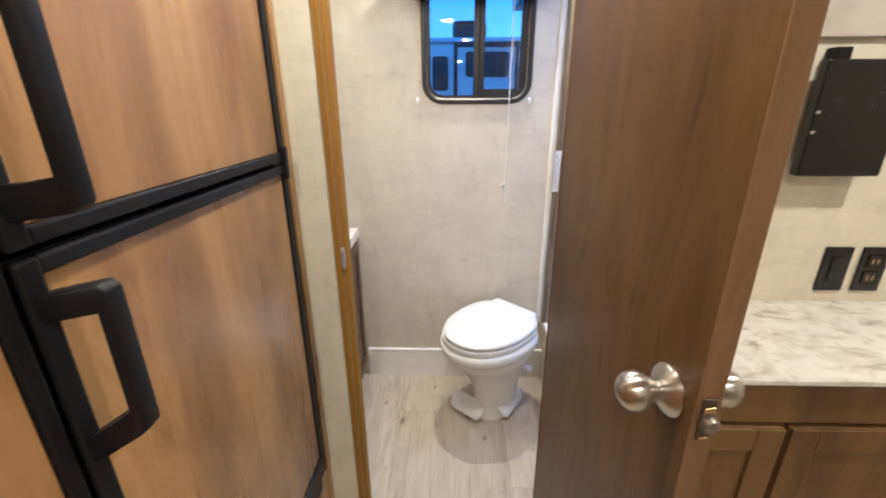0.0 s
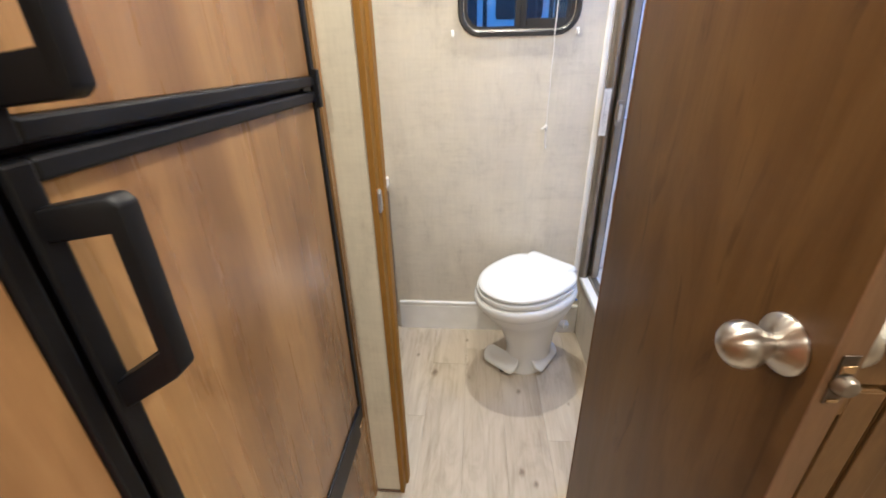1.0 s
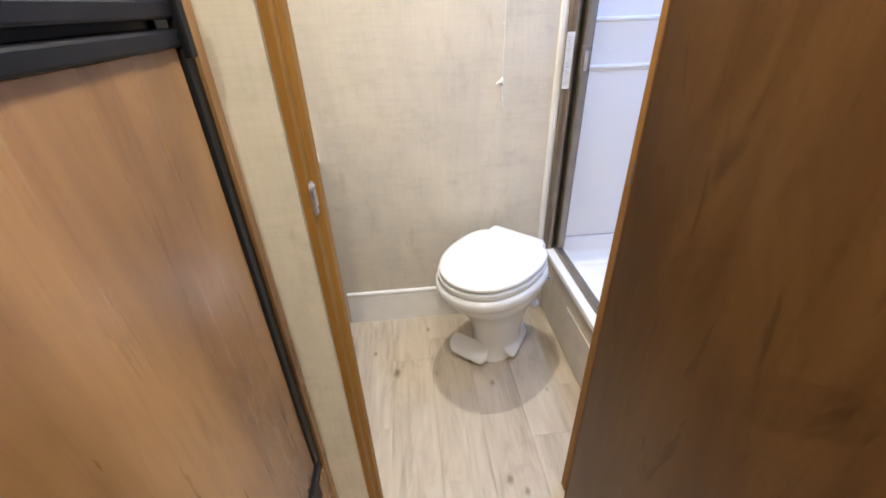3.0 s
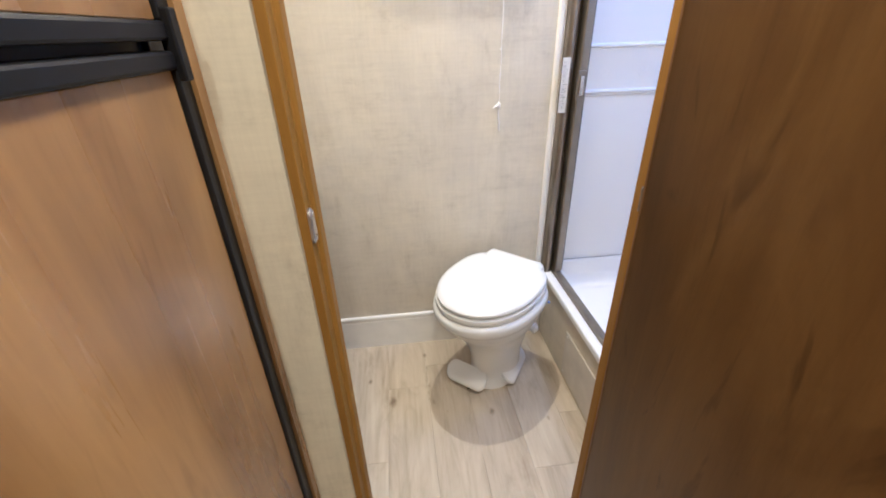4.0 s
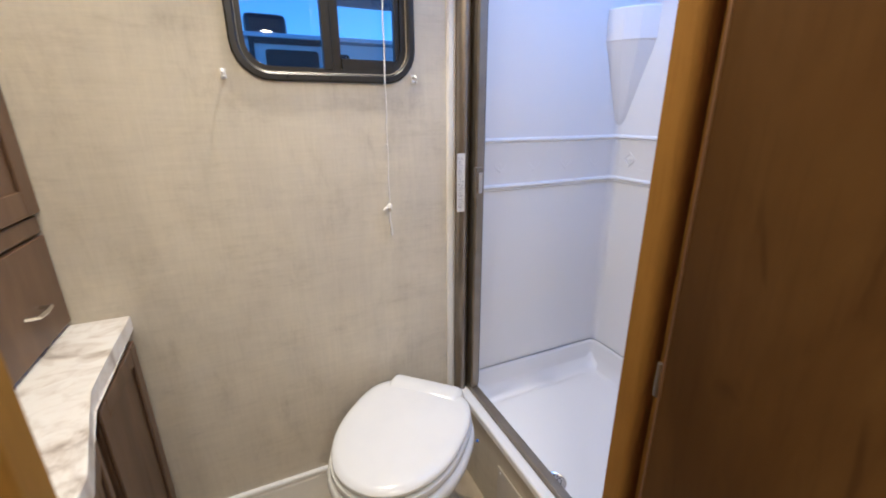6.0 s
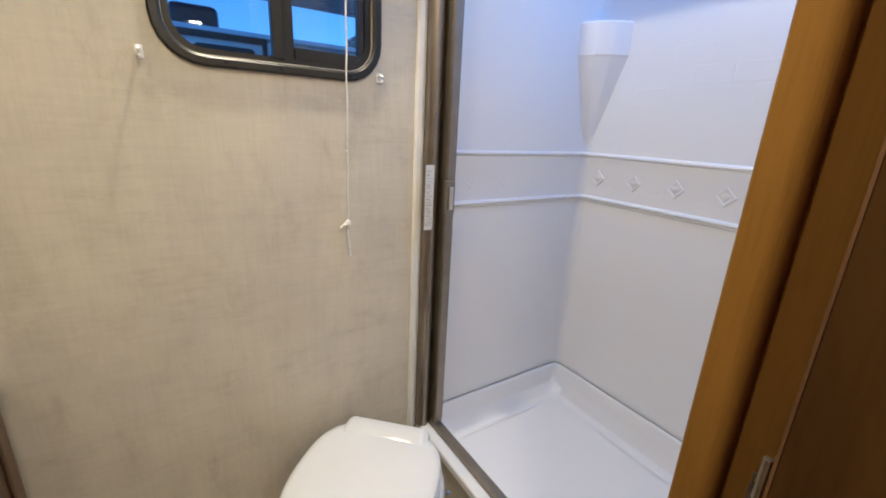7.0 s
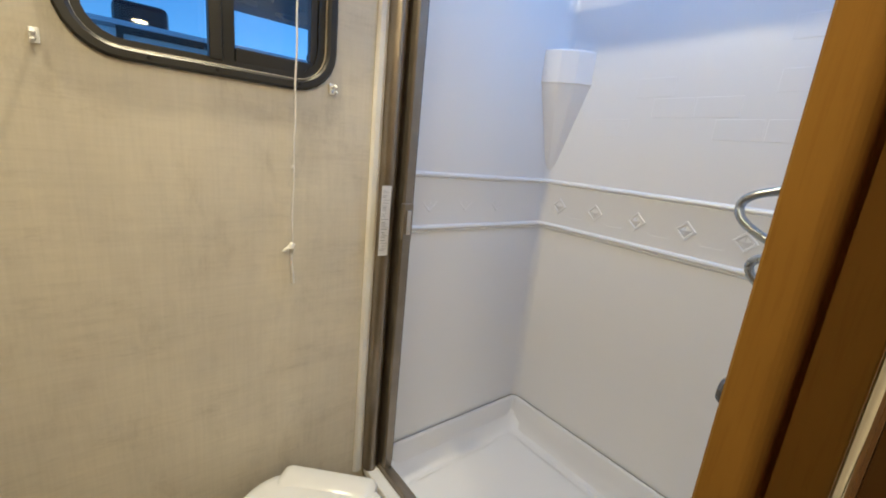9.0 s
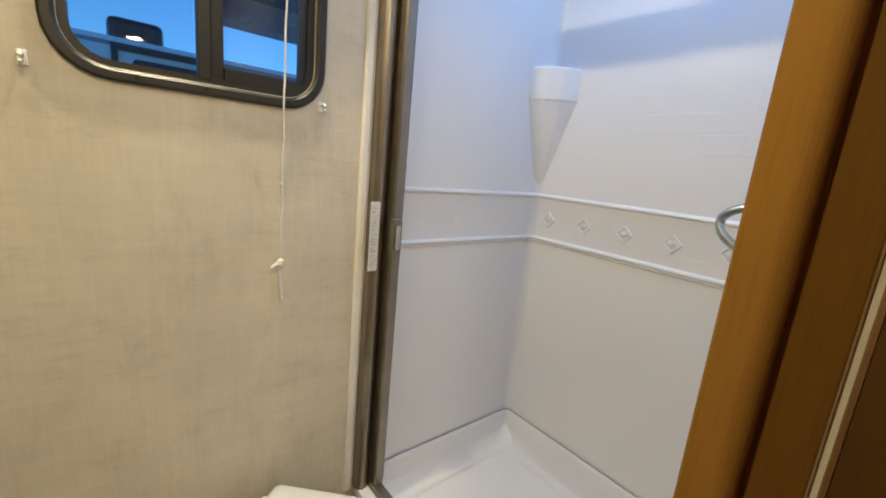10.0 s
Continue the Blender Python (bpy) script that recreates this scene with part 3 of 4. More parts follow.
    def rr(x0, x1, y0, y1, rad, z):
        return [(x, y, z) for x, y in rounded(x0, x1, y0, y1, rad, 5)]
    loft(b, [rr(px0 - 0.02, px1, py0, py1, 0.01, 0.2), rr(px0 - 0.02, px1, py0, py1, 0.01, 0.32),
             rr(px0 - 0.002, px1, py0, py1, 0.03, 0.322), rr(px0 + 0.002, px1 - 0.014, py0 + 0.014, py1 - 0.014, 0.035, 0.318),
             rr(px0 + 0.006, px1 - 0.022, py0 + 0.022, py1 - 0.022, 0.04, 0.30),
             rr(px0 + 0.012, px1 - 0.045, py0 + 0.04, py1 - 0.040, 0.05, 0.268), rr(px0 + 0.03, px1 - 0.075, py0 + 0.07, py1 - 0.07, 0.05, 0.256), rr(px0 + 0.06, px1 - 0.3, py0 + 0.3, py1 - 0.3, 0.04, 0.25)], (True, True))
    part("basin", b, ABS, p, smooth=True)
    # upstand against the walls
    b = bmesh.new()
    ups = [(-0.0005, 0.26), (-0.0005, 0.363), (0.008, 0.365), (0.012, 0.362), (0.014, 0.356), (0.017, 0.315), (0.024, 0.285), (0.042, 0.262), (0.07, 0.2585)]
    r2 = []
    for (qx, qy), (nx, ny) in path:
        r2.append([(qx + d * nx, qy + d * ny, z) for d, z in ups])
    loft(b, r2)
    part("rim", b, ABS, p, smooth=True)
    b = bmesh.new()
    tube(b, [(qx + 0.0035 * nx, qy + 0.0035 * ny, 0.3662) for (qx, qy), (nx, ny) in path], 0.0014, 6)
    part("seam", b, plain("grey_sealant", (0.36, 0.36, 0.37), 0.6), p, "grey sealant line along the rim")
    b = bmesh.new()
    lathe(b, (0.648, 1.607, 0.2515), (0, 0, 1), [(0, 0.031), (0.003, 0.031), (0.0045, 0.028), (0.003, 0.024), (0.0025, 0.004)], 24)
    dr = part("drain", b, NICKEL, p, "perforated metal drain grate")
    for ring_r, cnt in ((0.008, 6), (0.017, 12)):
        for k in range(cnt):
            a = 2 * math.pi * k / cnt
            b = bmesh.new()
            lathe(b, (0.648 + ring_r * math.cos(a), 1.607 + ring_r * math.sin(a), 0.2542), (0, 0, 1), [(0, 0.0024), (0.0008, 0.0024)], 8)
            part("drain_hole", b, BLACK, dr)
    for k in range(3):
        b = bmesh.new()
        lathe(b, (SX1 - 0.0015, 1.927 - 0.278 * k, 0.379), (-1, 0, 0), [(0, 0.0045), (0.0015, 0.004), (0.002, 0.001)], 10)
        part("screw_cap", b, ABS, s)
    return s


shower()


def shower_riser():
    r = thing("shower_riser", (0.56, 1.6, 0), label="cream panelled box under the shower threshold", category="riser")
    b = boxes((0.552, 0.60, PY1 + 0.012, W - 0.002, 0.0, 0.298))
    part("panel", b, LINEN, r)
    b = boxes((0.548, 0.552, 1.36, 1.748, 0.020, 0.216, 0.0015))
    part("access_cover", b, plain("cream_cover", (0.60, 0.56, 0.48), 0.45), r, "cream access cover with screws")
    for yy in (1.375, 1.733):
        for zz in (0.035, 0.201):
            b = bmesh.new()
            lathe(b, (0.5482, yy, zz), (-1, 0, 0), [(0, 0.0045), (0.0014, 0.0038), (0.002, 0.001)], 10)
            part("screw", b, TRIM_WHITE, r)
    return r


shower_riser()


def shower_door_frame():
    f = thing("shower_door_frame", (0.58, 1.98, 0.31), label="bronze anodised shower door frame, standing open", category="shower frame")
    b = boxes((0.537, 0.572, PY1 + 0.012, W - 0.002, 0.298, 0.326, 0.006))
    part("threshold", b, ABS, f, "white moulded threshold")
    b = boxes((0.572, 0.586, PY1 + 0.014, W - 0.012, 0.318, 0.340, 0.002), (0.5862, 0.604, PY1 + 0.014, W - 0.012, 0.318, 0.331, 0.002))
    part("bottom_track", b, BRONZE, f)
    # wall channel: half-round section with a flange
    b = bmesh.new()
    sec = [(0.532, W), (0.532, W - 0.012)] + [(0.551 - 0.019 * math.cos(radians(a)), W - 0.014 - 0.022 * math.sin(radians(a))) for a in range(0, 181, 15)] + [(0.574, W - 0.012), (0.574, W)]
    prism(b, sec, 0.326, CEIL_Z - 0.12)
    part("wall_channel", b, BRONZE, f, smooth=True)
    b = bmesh.new()
    sec = [(0.5745, W - 0.006), (0.5745, W - 0.052), (0.578, W - 0.058), (0.598, W - 0.058), (0.602, W - 0.053), (0.602, W - 0.006)]
    prism(b, sec, 0.340, CEIL_Z - 0.12)
    part("door_stile", b, BRONZE, f)
    b = boxes((0.6022, 0.6055, W - 0.05, W - 0.01, 0.345, CEIL_Z - 0.13))
    part("seal", b, BLACK, f, "black rubber seal")
    b = boxes((0.545, 0.600, PY1 + 0.012, W - 0.004, 1.848, 1.876, 0.003))
    part("header", b, BRONZE, f)
    # latch keeper
    b = boxes((0.566, 0.592, W - 0.074, W - 0.0575, 1.008, 1.096, 0.002))
    k = part("latch_keeper", b, BRONZE, f)
    b = boxes((0.5715, 0.5845, W - 0.0790, W - 0.0738, 1.022, 1.082, 0.001))
    part("keeper_slot", b, NICKEL, k, "bright metal latch insert")
    # near jamb
    b = boxes((0.556, 0.602, PY1 + 0.0125, PY1 + 0.05, 0.331, CEIL_Z - 0.12, 0.003))
    part("near_channel", b, BRONZE, f)
    return f


shower_door_frame()


def warning_label():
    l = thing("warning_label", (0.545, W - 0.01, 1.04), label="white paper sticker with fine grey print on the batten", category="label")
    b = boxes((0.523, 0.5485, W - 0.0378, W - 0.0372, 0.963, 1.134))
    part("sheet", b, PAPER, l)
    rnd = random.Random(2)
    z = 1.122
    while z > 0.972:
        h = rnd.choice((0.0008, 0.001, 0.0016))
        b = boxes((0.526, 0.534 + rnd.random() * 0.011, W - 0.0382, W - 0.0379, z - h, z))
        part("text_bar", b, INK, l)
        z -= h + rnd.choice((0.0025, 0.003, 0.006))
    return l


warning_label()


def shower_faucet():
    f = thing("shower_faucet", (0.80, SY0 + 0.012, 0.93), label="chrome shower valve with clear grey knobs and a coiled steel hose", category="faucet")
    y = SY0 + 0.0125
    b = bmesh.new()
    box(b, 0.66, 0.94, y, y + 0.035, 0.905, 0.965, 0.008, 3)
    part("valve_body", b, CHROME, f, smooth=True)
    for kx in (0.70, 0.90):
        b = bmesh.new()
        lathe(b, (kx, y + 0.034, 0.935), (0, 1, 0), [(0, 0.010), (0.012, 0.010), (0.013, 0.0205), (0.016, 0.0225), (0.048, 0.0205), (0.053, 0.0165), (0.054, 0.004)], 12)
        part("knob", b, plain("smoked_plastic", (0.10, 0.10, 0.11), 0.15), f, "smoky clear plastic knob")
    b = bmesh.new()
    keys = [(0.80, y, 1.285), (0.80, y + 0.045, 1.268), (0.80, y + 0.09, 1.226), (0.80, y + 0.135, 1.208), (0.80, y + 0.150, 1.190), (0.792, y + 0.138, 1.166), (0.785, y + 0.095, 1.143), (0.78, y + 0.045, 1.128),
            (0.785, y + 0.05, 1.116), (0.795, y + 0.10, 1.118), (0.80, y + 0.118, 1.100), (0.80, y + 0.10, 1.075), (0.80, y + 0.05, 1.04), (0.80, y + 0.025, 0.99), (0.80, y + 0.02, 0.955)]
    pts = []
    for i in range(len(keys) - 1):
        p0, p1, p2, p3 = [Vector(keys[max(0, min(len(keys) - 1, i + o))]) for o in (-1, 0, 1, 2)]
        for u in (0, 0.25, 0.5, 0.75):
            pts.append(0.5 * (2 * p1 + (p2 - p0) * u + (2 * p0 - 5 * p1 + 4 * p2 - p3) * u * u + (3 * p1 - p0 - 3 * p2 + p3) * u ** 3))
    tube(b, pts, 0.0068, 10)
    part("hose", b, HOSE, f, "flexible steel hose", smooth=True)
    b = bmesh.new()
    lathe(b, (0.80, y - 0.001, 1.285), (0, 1, 0), [(0, 0.018), (0.012, 0.016), (0.03, 0.012), (0.05, 0.012)], 14)
    part("hose_bracket", b, CHROME, f)
    return f


shower_faucet()

# ---- toilet ----


def toilet():
    t = thing("toilet", (0.297, 1.813, 0), 226.0, label="white plastic pedestal toilet with a closed lid and foot pedals", category="toilet")

    def egg(back, front, half, z, n=44, sq=2.0, mid=0.44):
        """Egg-shaped ring: blunt back, rounded front."""
        out = []
        cx = back + (front - back) * mid
        for k in range(n):
            a = 2 * math.pi * k / n
            ca, sa = math.cos(a), math.sin(a)
            e = 2.0 / (2.1 if ca > 0 else sq)
            rx = (front - cx) if ca > 0 else (cx - back)
            out.append((cx + rx * math.copysign(abs(ca) ** e, ca), half * math.copysign(abs(sa) ** e, sa), z))
        return out
    # bowl and pedestal
    b = bmesh.new()
    loft(b, [egg(-0.100, 0.118, 0.088, 0.0, sq=2.4), egg(-0.102, 0.120, 0.090, 0.015, sq=2.4), egg(-0.100, 0.114, 0.087, 0.045, sq=2.4), egg(-0.100, 0.112, 0.086, 0.09, sq=2.4), egg(-0.102, 0.120, 0.091, 0.14, sq=2.4), egg(-0.108, 0.140, 0.103, 0.19, sq=2.5),
             egg(-0.114, 0.165, 0.118, 0.24, sq=2.6), egg(-0.124, 0.212, 0.144, 0.29, sq=2.7), egg(-0.13, 0.246, 0.162, 0.33, sq=2.8), egg(-0.13, 0.262, 0.170, 0.372, sq=2.8)], (True, True))
    part("pedestal", b, WHITE, t, local=True, smooth=True)
    b = bmesh.new()
    loft(b, [egg(-0.130, 0.258, 0.166, 0.352, sq=2.8), egg(-0.134, 0.272, 0.173, 0.362, sq=2.8), egg(-0.137, 0.282, 0.179, 0.378, sq=2.8), egg(-0.138, 0.285, 0.181, 0.390, sq=2.8), egg(-0.137, 0.284, 0.180, 0.400, sq=2.8), egg(-0.134, 0.279, 0.176, 0.408, sq=2.8), egg(-0.128, 0.272, 0.17, 0.411, sq=2.8)])
    part("rim", b, WHITE, t, local=True, smooth=True)
    b = bmesh.new()
    loft(b, [egg(-0.128, 0.274, 0.168, 0.4160, sq=3.0), egg(-0.130, 0.276, 0.171, 0.4200, sq=3.0), egg(-0.130, 0.276, 0.171, 0.4310, sq=3.0), egg(-0.126, 0.275, 0.170, 0.4350, sq=3.0)])
    part("seat", b, WHITE, t, local=True, smooth=True)
    b = bmesh.new()
    loft(b, [egg(-0.128, 0.266, 0.162, 0.4425, sq=3.0), egg(-0.132, 0.271, 0.167, 0.4460, sq=3.0), egg(-0.132, 0.271, 0.167, 0.4530, sq=3.0), egg(-0.128, 0.266, 0.163, 0.4585, sq=3.0), egg(-0.115, 0.252, 0.151, 0.4625, sq=2.8), egg(-0.08, 0.215, 0.115, 0.4665, sq=2.4), egg(-0.01, 0.12, 0.045, 0.4680, sq=2.0)])
    part("lid", b, WHITE, t, local=True, smooth=True)
    # raised hinge cover at the back of the lid
    b = bmesh.new()
    hump = [(-0.134, 0.4180), (-0.136, 0.4560), (-0.132, 0.4670), (-0.122, 0.4730), (-0.098, 0.4735), (-0.082, 0.4705), (-0.072, 0.4650), (-0.070, 0.4570)]
    loft(b, [[(x + dx, y, 0.41 + (z - 0.41) * k) for x, z in hump] for y, dx, k in ((-0.112, 0.004, 0.80), (-0.104, 0.001, 0.95), (-0.094, 0.0, 1.0), (0.094, 0.0, 1.0), (0.104, 0.001, 0.95), (0.112, 0.004, 0.80))])
    part("hinge_cover", b, WHITE, t, local=True, smooth=True)
    # a foot pedal each side of the base, spreading back from its front
    for x0, y0, x1, y1, nm in ((0.226, 1.694, 0.108, 1.785, "flush_pedal"), (0.320, 1.708, 0.412, 1.842, "fill_pedal")):
        d = Vector((x1 - x0, y1 - y0, 0))
        ln = d.length
        d.normalize()
        q = Vector((-d.y, d.x, 0))
        if q.dot(Vector((x0 - 0.295, y0 - 1.80, 0))) < 0:
            q = -q

        def ring(grow, z):
            out = []
            for k in range(9):
                a = radians(-90 + 180 * k / 8)
                out.append(((ln - 0.022) + 0.030 * grow * math.cos(a), 0.030 * grow * math.sin(a)))
            for k in range(9):
                a = radians(90 + 180 * k / 8)
                out.append((0.018 + 0.028 * grow * math.cos(a), 0.030 * grow * math.sin(a)))
            return [Vector((x0, y0, 0)) + d * u + q * (w - 0.004) + Vector((0, 0, z - 0.75 * w + 0.05 * u)) for u, w in out]
        b = bmesh.new()
        loft(b, [ring(0.92, 0.042), ring(1.0, 0.047), ring(1.0, 0.056), ring(0.9, 0.061)])
        part(nm, b, WHITE, t, "white plastic foot pedal", smooth=True)
        b = bmesh.new()
        m = Vector((x0, y0, 0)) * 0.6 + Vector((x1, y1, 0)) * 0.4 - q * 0.012
        lathe(b, (m.x, m.y, 0.0), (0, 0, 1), [(0, 0.021), (0.036, 0.016)], 14)
        part("pedal_pivot", b, BLACK, t, "black pedal pivot")
    # water valve at the back
    b = bmesh.new()
    lathe(b, (0.415, 1.800, 0.215), (0.8, -0.55, 0), [(0, 0.014), (0.02, 0.014), (0.022, 0.020), (0.032, 0.020), (0.034, 0.013), (0.04, 0.011)], 12)
    part("water_valve", b, WHITE, t, "white plastic water valve")
    b = bmesh.new()
    lathe(b, (-0.02, 0.172, 0.396), (0, 1, 0), [(0.011, 0.0045), (0.0172, 0.004)], 8)
    part("bumper", b, plain("blue_dot", (0.05, 0.12, 0.45), 0.4), t, "small blue button", local=True)
    return t


toilet()

# ---- vanity ----


def vanity():
    v = thing("vanity", (-0.55, 1.75, 0), label="brown wood vanity cabinet with an angled front", category="cabinet")
    out = [(-0.327, W - 0.001), (-0.320, 1.71), (-0.262, 1.50), (-0.262, 1.24), (-0.9, 1.24), (-0.9, W - 0.001)]
    sh = lambda d: [(x - d if x > -0.8 else x, y) for x, y in out]
    b = bmesh.new()
    prism(b, sh(0.022), 0.075, 0.749)
    part("carcass", b, CAB_WOOD, v)
    b = bmesh.new()
    prism(b, sh(0.07), 0.0, 0.075)
    part("toe_kick", b, CAB_WOOD, v)
    # doors on the angled fronts
    for (x0, y0), (x1, y1) in (((-0.346, W - 0.012), (-0.3405, 1.73)), ((-0.338, 1.69), (-0.288, 1.51))):
        d = Vector((x1 - x0, y1 - y0, 0))
        L = d.length
        d.normalize()
        nrm = Vector((-d.y, d.x, 0))
        if nrm.x < 0:
            nrm = -nrm
        o = Vector((x0, y0, 0)) + nrm * 0.0005

        def slab(a0, a1, z0, z1, th0, th1):
            bb = bmesh.new()
            box(bb, a0, a1, th0, th1, z0, z1, 0.002, 1)
            m = Matrix(((d.x, nrm.x, 0, o.x), (d.y, nrm.y, 0, o.y), (0, 0, 1, 0), (0, 0, 0, 1)))
            bb.transform(m)
            return bb
        dr = part("cabinet_door", slab(0.006, L - 0.006, 0.10, 0.73, 0.0, 0.010), CAB_WOOD, v)
        for a0, a1, z0, z1 in ((0.006, 0.045, 0.10, 0.73), (L - 0.045, L - 0.006, 0.10, 0.73), (0.0452, L - 0.0452, 0.685, 0.73), (0.0452, L - 0.0452, 0.10, 0.145)):
            part("door_rail", slab(a0, a1, z0, z1, 0.0102, 0.017), CAB_WOOD, dr)
        bb = bmesh.new()
        c = o + (d * (L - 0.03) + Vector((0, 0, 0.41)) if y1 > 1.7 else d * 0.025 + Vector((0, 0, 0.52))) + nrm * 0.017
        lathe(bb, c, nrm, [(0, 0.005), (0.012, 0.005), (0.016, 0.012), (0.024, 0.012), (0.027, 0.006)], 14)
        part("pull", bb, NICKEL, dr, "nickel cabinet pull")
    c = thing("vanity_counter", (-0.55, 1.75, 0.735), label="white and brown marbled laminate vanity top", category="countertop")
    b = bmesh.new()
    prism(b, out, 0.7495, 0.789, 0.004)
    part("slab", b, MARBLE, c)
    # tall cabinet behind the counter
    k = thing("tall_cabinet", (-0.6, 1.8, 0.762), label="tall brown wood bathroom cabinet standing on the counter", category="cabinet")
    b = boxes((-0.9, -0.446, 1.30, W - 0.001, 0.791, CEIL_Z - 0.001))
    part("carcass", b, CAB_WOOD, k)
    for z0, z1 in ((0.80, 1.003), (1.052, 1.95)):
        for y0, y1 in ((1.66, W - 0.004), (1.305, 1.65)):
            b = boxes((-0.4455, -0.434, y0, y1, z0, z1, 0.002))
            d = part("cabinet_door", b, CAB_WOOD, k)
            if z1 > 1.2:
                for a0, a1, q0, q1 in ((y0, y0 + 0.05, z0, z1), (y1 - 0.05, y1, z0, z1), (y0 + 0.0502, y1 - 0.0502, z0, z0 + 0.05), (y0 + 0.0502, y1 - 0.0502, z1 - 0.05, z1)):
                    part("door_rail", boxes((-0.4338, -0.4275, a0, a1, q0, q1, 0.0015)), CAB_WOOD, d)
            else:
                b = bmesh.new()
                ym = y1 - 0.136
                tube(b, [(-0.434, ym - 0.03, 0.88), (-0.415, ym - 0.026, 0.88), (-0.412, ym, 0.88), (-0.415, ym + 0.026, 0.88), (-0.434, ym + 0.03, 0.88)], 0.0045, 8)
                part("pull", b, NICKEL, d, "nickel drawer pull")
    b = boxes((-0.4455, -0.436, 1.305, W - 0.004, 1.010, 1.045, 0.002))
    part("middle_rail", b, CAB_WOOD, k)


vanity()

# ---- bathroom door, standing open into the hall ----


def bath_door():
    d = thing("bathroom_door", (0.342, 1.146, 0.0), 4.2, label="open flat brown wood-grain bathroom door with nickel knobs", category="door")
    d.matrix_world = pose(0.342, 1.146, 0.0, 0, -0.5, 4.2)
    L, T, H = 0.510, 0.028, 1.90
    b = bmesh.new()
    box(b, 0.0015, T - 0.0015, -L + 0.0015, 0.0, 0.012, H)
    part("leaf", b, DOOR_WOOD, d, local=True)
    b = boxes((0.0, T, -L - 0.001, -L + 0.001, 0.012, H))
    part("edge_band", b, EDGE_WOOD, d, "lighter brown edge banding", local=True)
    b = boxes((0.0, T, 0.0005, 0.0025, 0.012, H))
    part("edge_band", b, EDGE_WOOD, d, local=True)
    kz, ky = 0.988, -L + 0.05
    for s, x0 in ((-1, 0.001), (1, T - 0.001)):
        b = bmesh.new()
        lathe(b, (x0, ky, kz), (s, 0, 0), [(0, 0.0325), (0.0025, 0.0325), (0.005, 0.0305), (0.012, 0.018), (0.014, 0.0122)], 32)
        ro = part("rosette", b, KNOB, d, "round nickel rosette", local=True, smooth=True)
        b = bmesh.new()
        lathe(b, (x0, ky, kz), (s, 0, 0), [(0.011, 0.0125), (0.015, 0.0113), (0.0185, 0.0125), (0.0245, 0.0170), (0.032, 0.0222), (0.0395, 0.0252), (0.045, 0.0254), (0.0515, 0.0233), (0.057, 0.0190), (0.061, 0.0130), (0.0632, 0.0067), (0.064, 0.001)], 32)
        part("knob", b, KNOB, d, "turned nickel door knob", local=True, smooth=True)
    b = boxes((0.006, T - 0.006, -L - 0.003, -L - 0.0012, kz - 0.028, kz + 0.028, 0.0008))
    lp = part("latch_plate", b, plain("dark_latch_steel", (0.10, 0.075, 0.05), 0.4, 0.6, vary=0.3), d, "dark worn latch face plate", local=True)
    part("brass_tongue", boxes((0.0075, T - 0.0075, -L - 0.0052, -L - 0.0031, kz + 0.009, kz + 0.018, 0.0006)), BRASS, lp, "bright brass strip", local=True)
    part("brass_tongue", boxes((0.0085, T - 0.0085, -L - 0.0045, -L - 0.0031, kz - 0.026, kz - 0.022, 0.0004)), BRASS, lp, local=True)
    b = bmesh.new()
    lathe(b, (0.0155, -L - 0.003, kz - 0.003), (0, -1, 0), [(0, 0.0105), (0.006, 0.0102), (0.010, 0.0080), (0.012, 0.003)], 20)
    part("latch_bolt", b, BRONZE, d, local=True, smooth=True)
    for hz in (0.985, 1.74):
        b = bmesh.new()
        lathe(b, (0.0035, 0.0065, hz - 0.019), (0, 0, 1), [(0, 0.003), (0.038, 0.003)], 12)
        h = part("hinge", b, BRONZE, d, "small dark nickel hinge", local=True)
        b = boxes((0.0035, 0.022, 0.0027, 0.0042, hz - 0.019, hz + 0.019))
        part("hinge_leaf", b, BRONZE, h, local=True)
        for q in (-0.018, 0.018):
            b = bmesh.new()
            lathe(b, (0.012, 0.004, hz + q * 0.7), (0, 1, 0), [(0, 0.0036), (0.0012, 0.003), (0.0016, 0.001)], 8)
            part("screw", b, CHROME, h, local=True)
    return d


bath_door()

# ---- refrigerator and the hall side ----
FX = -0.228


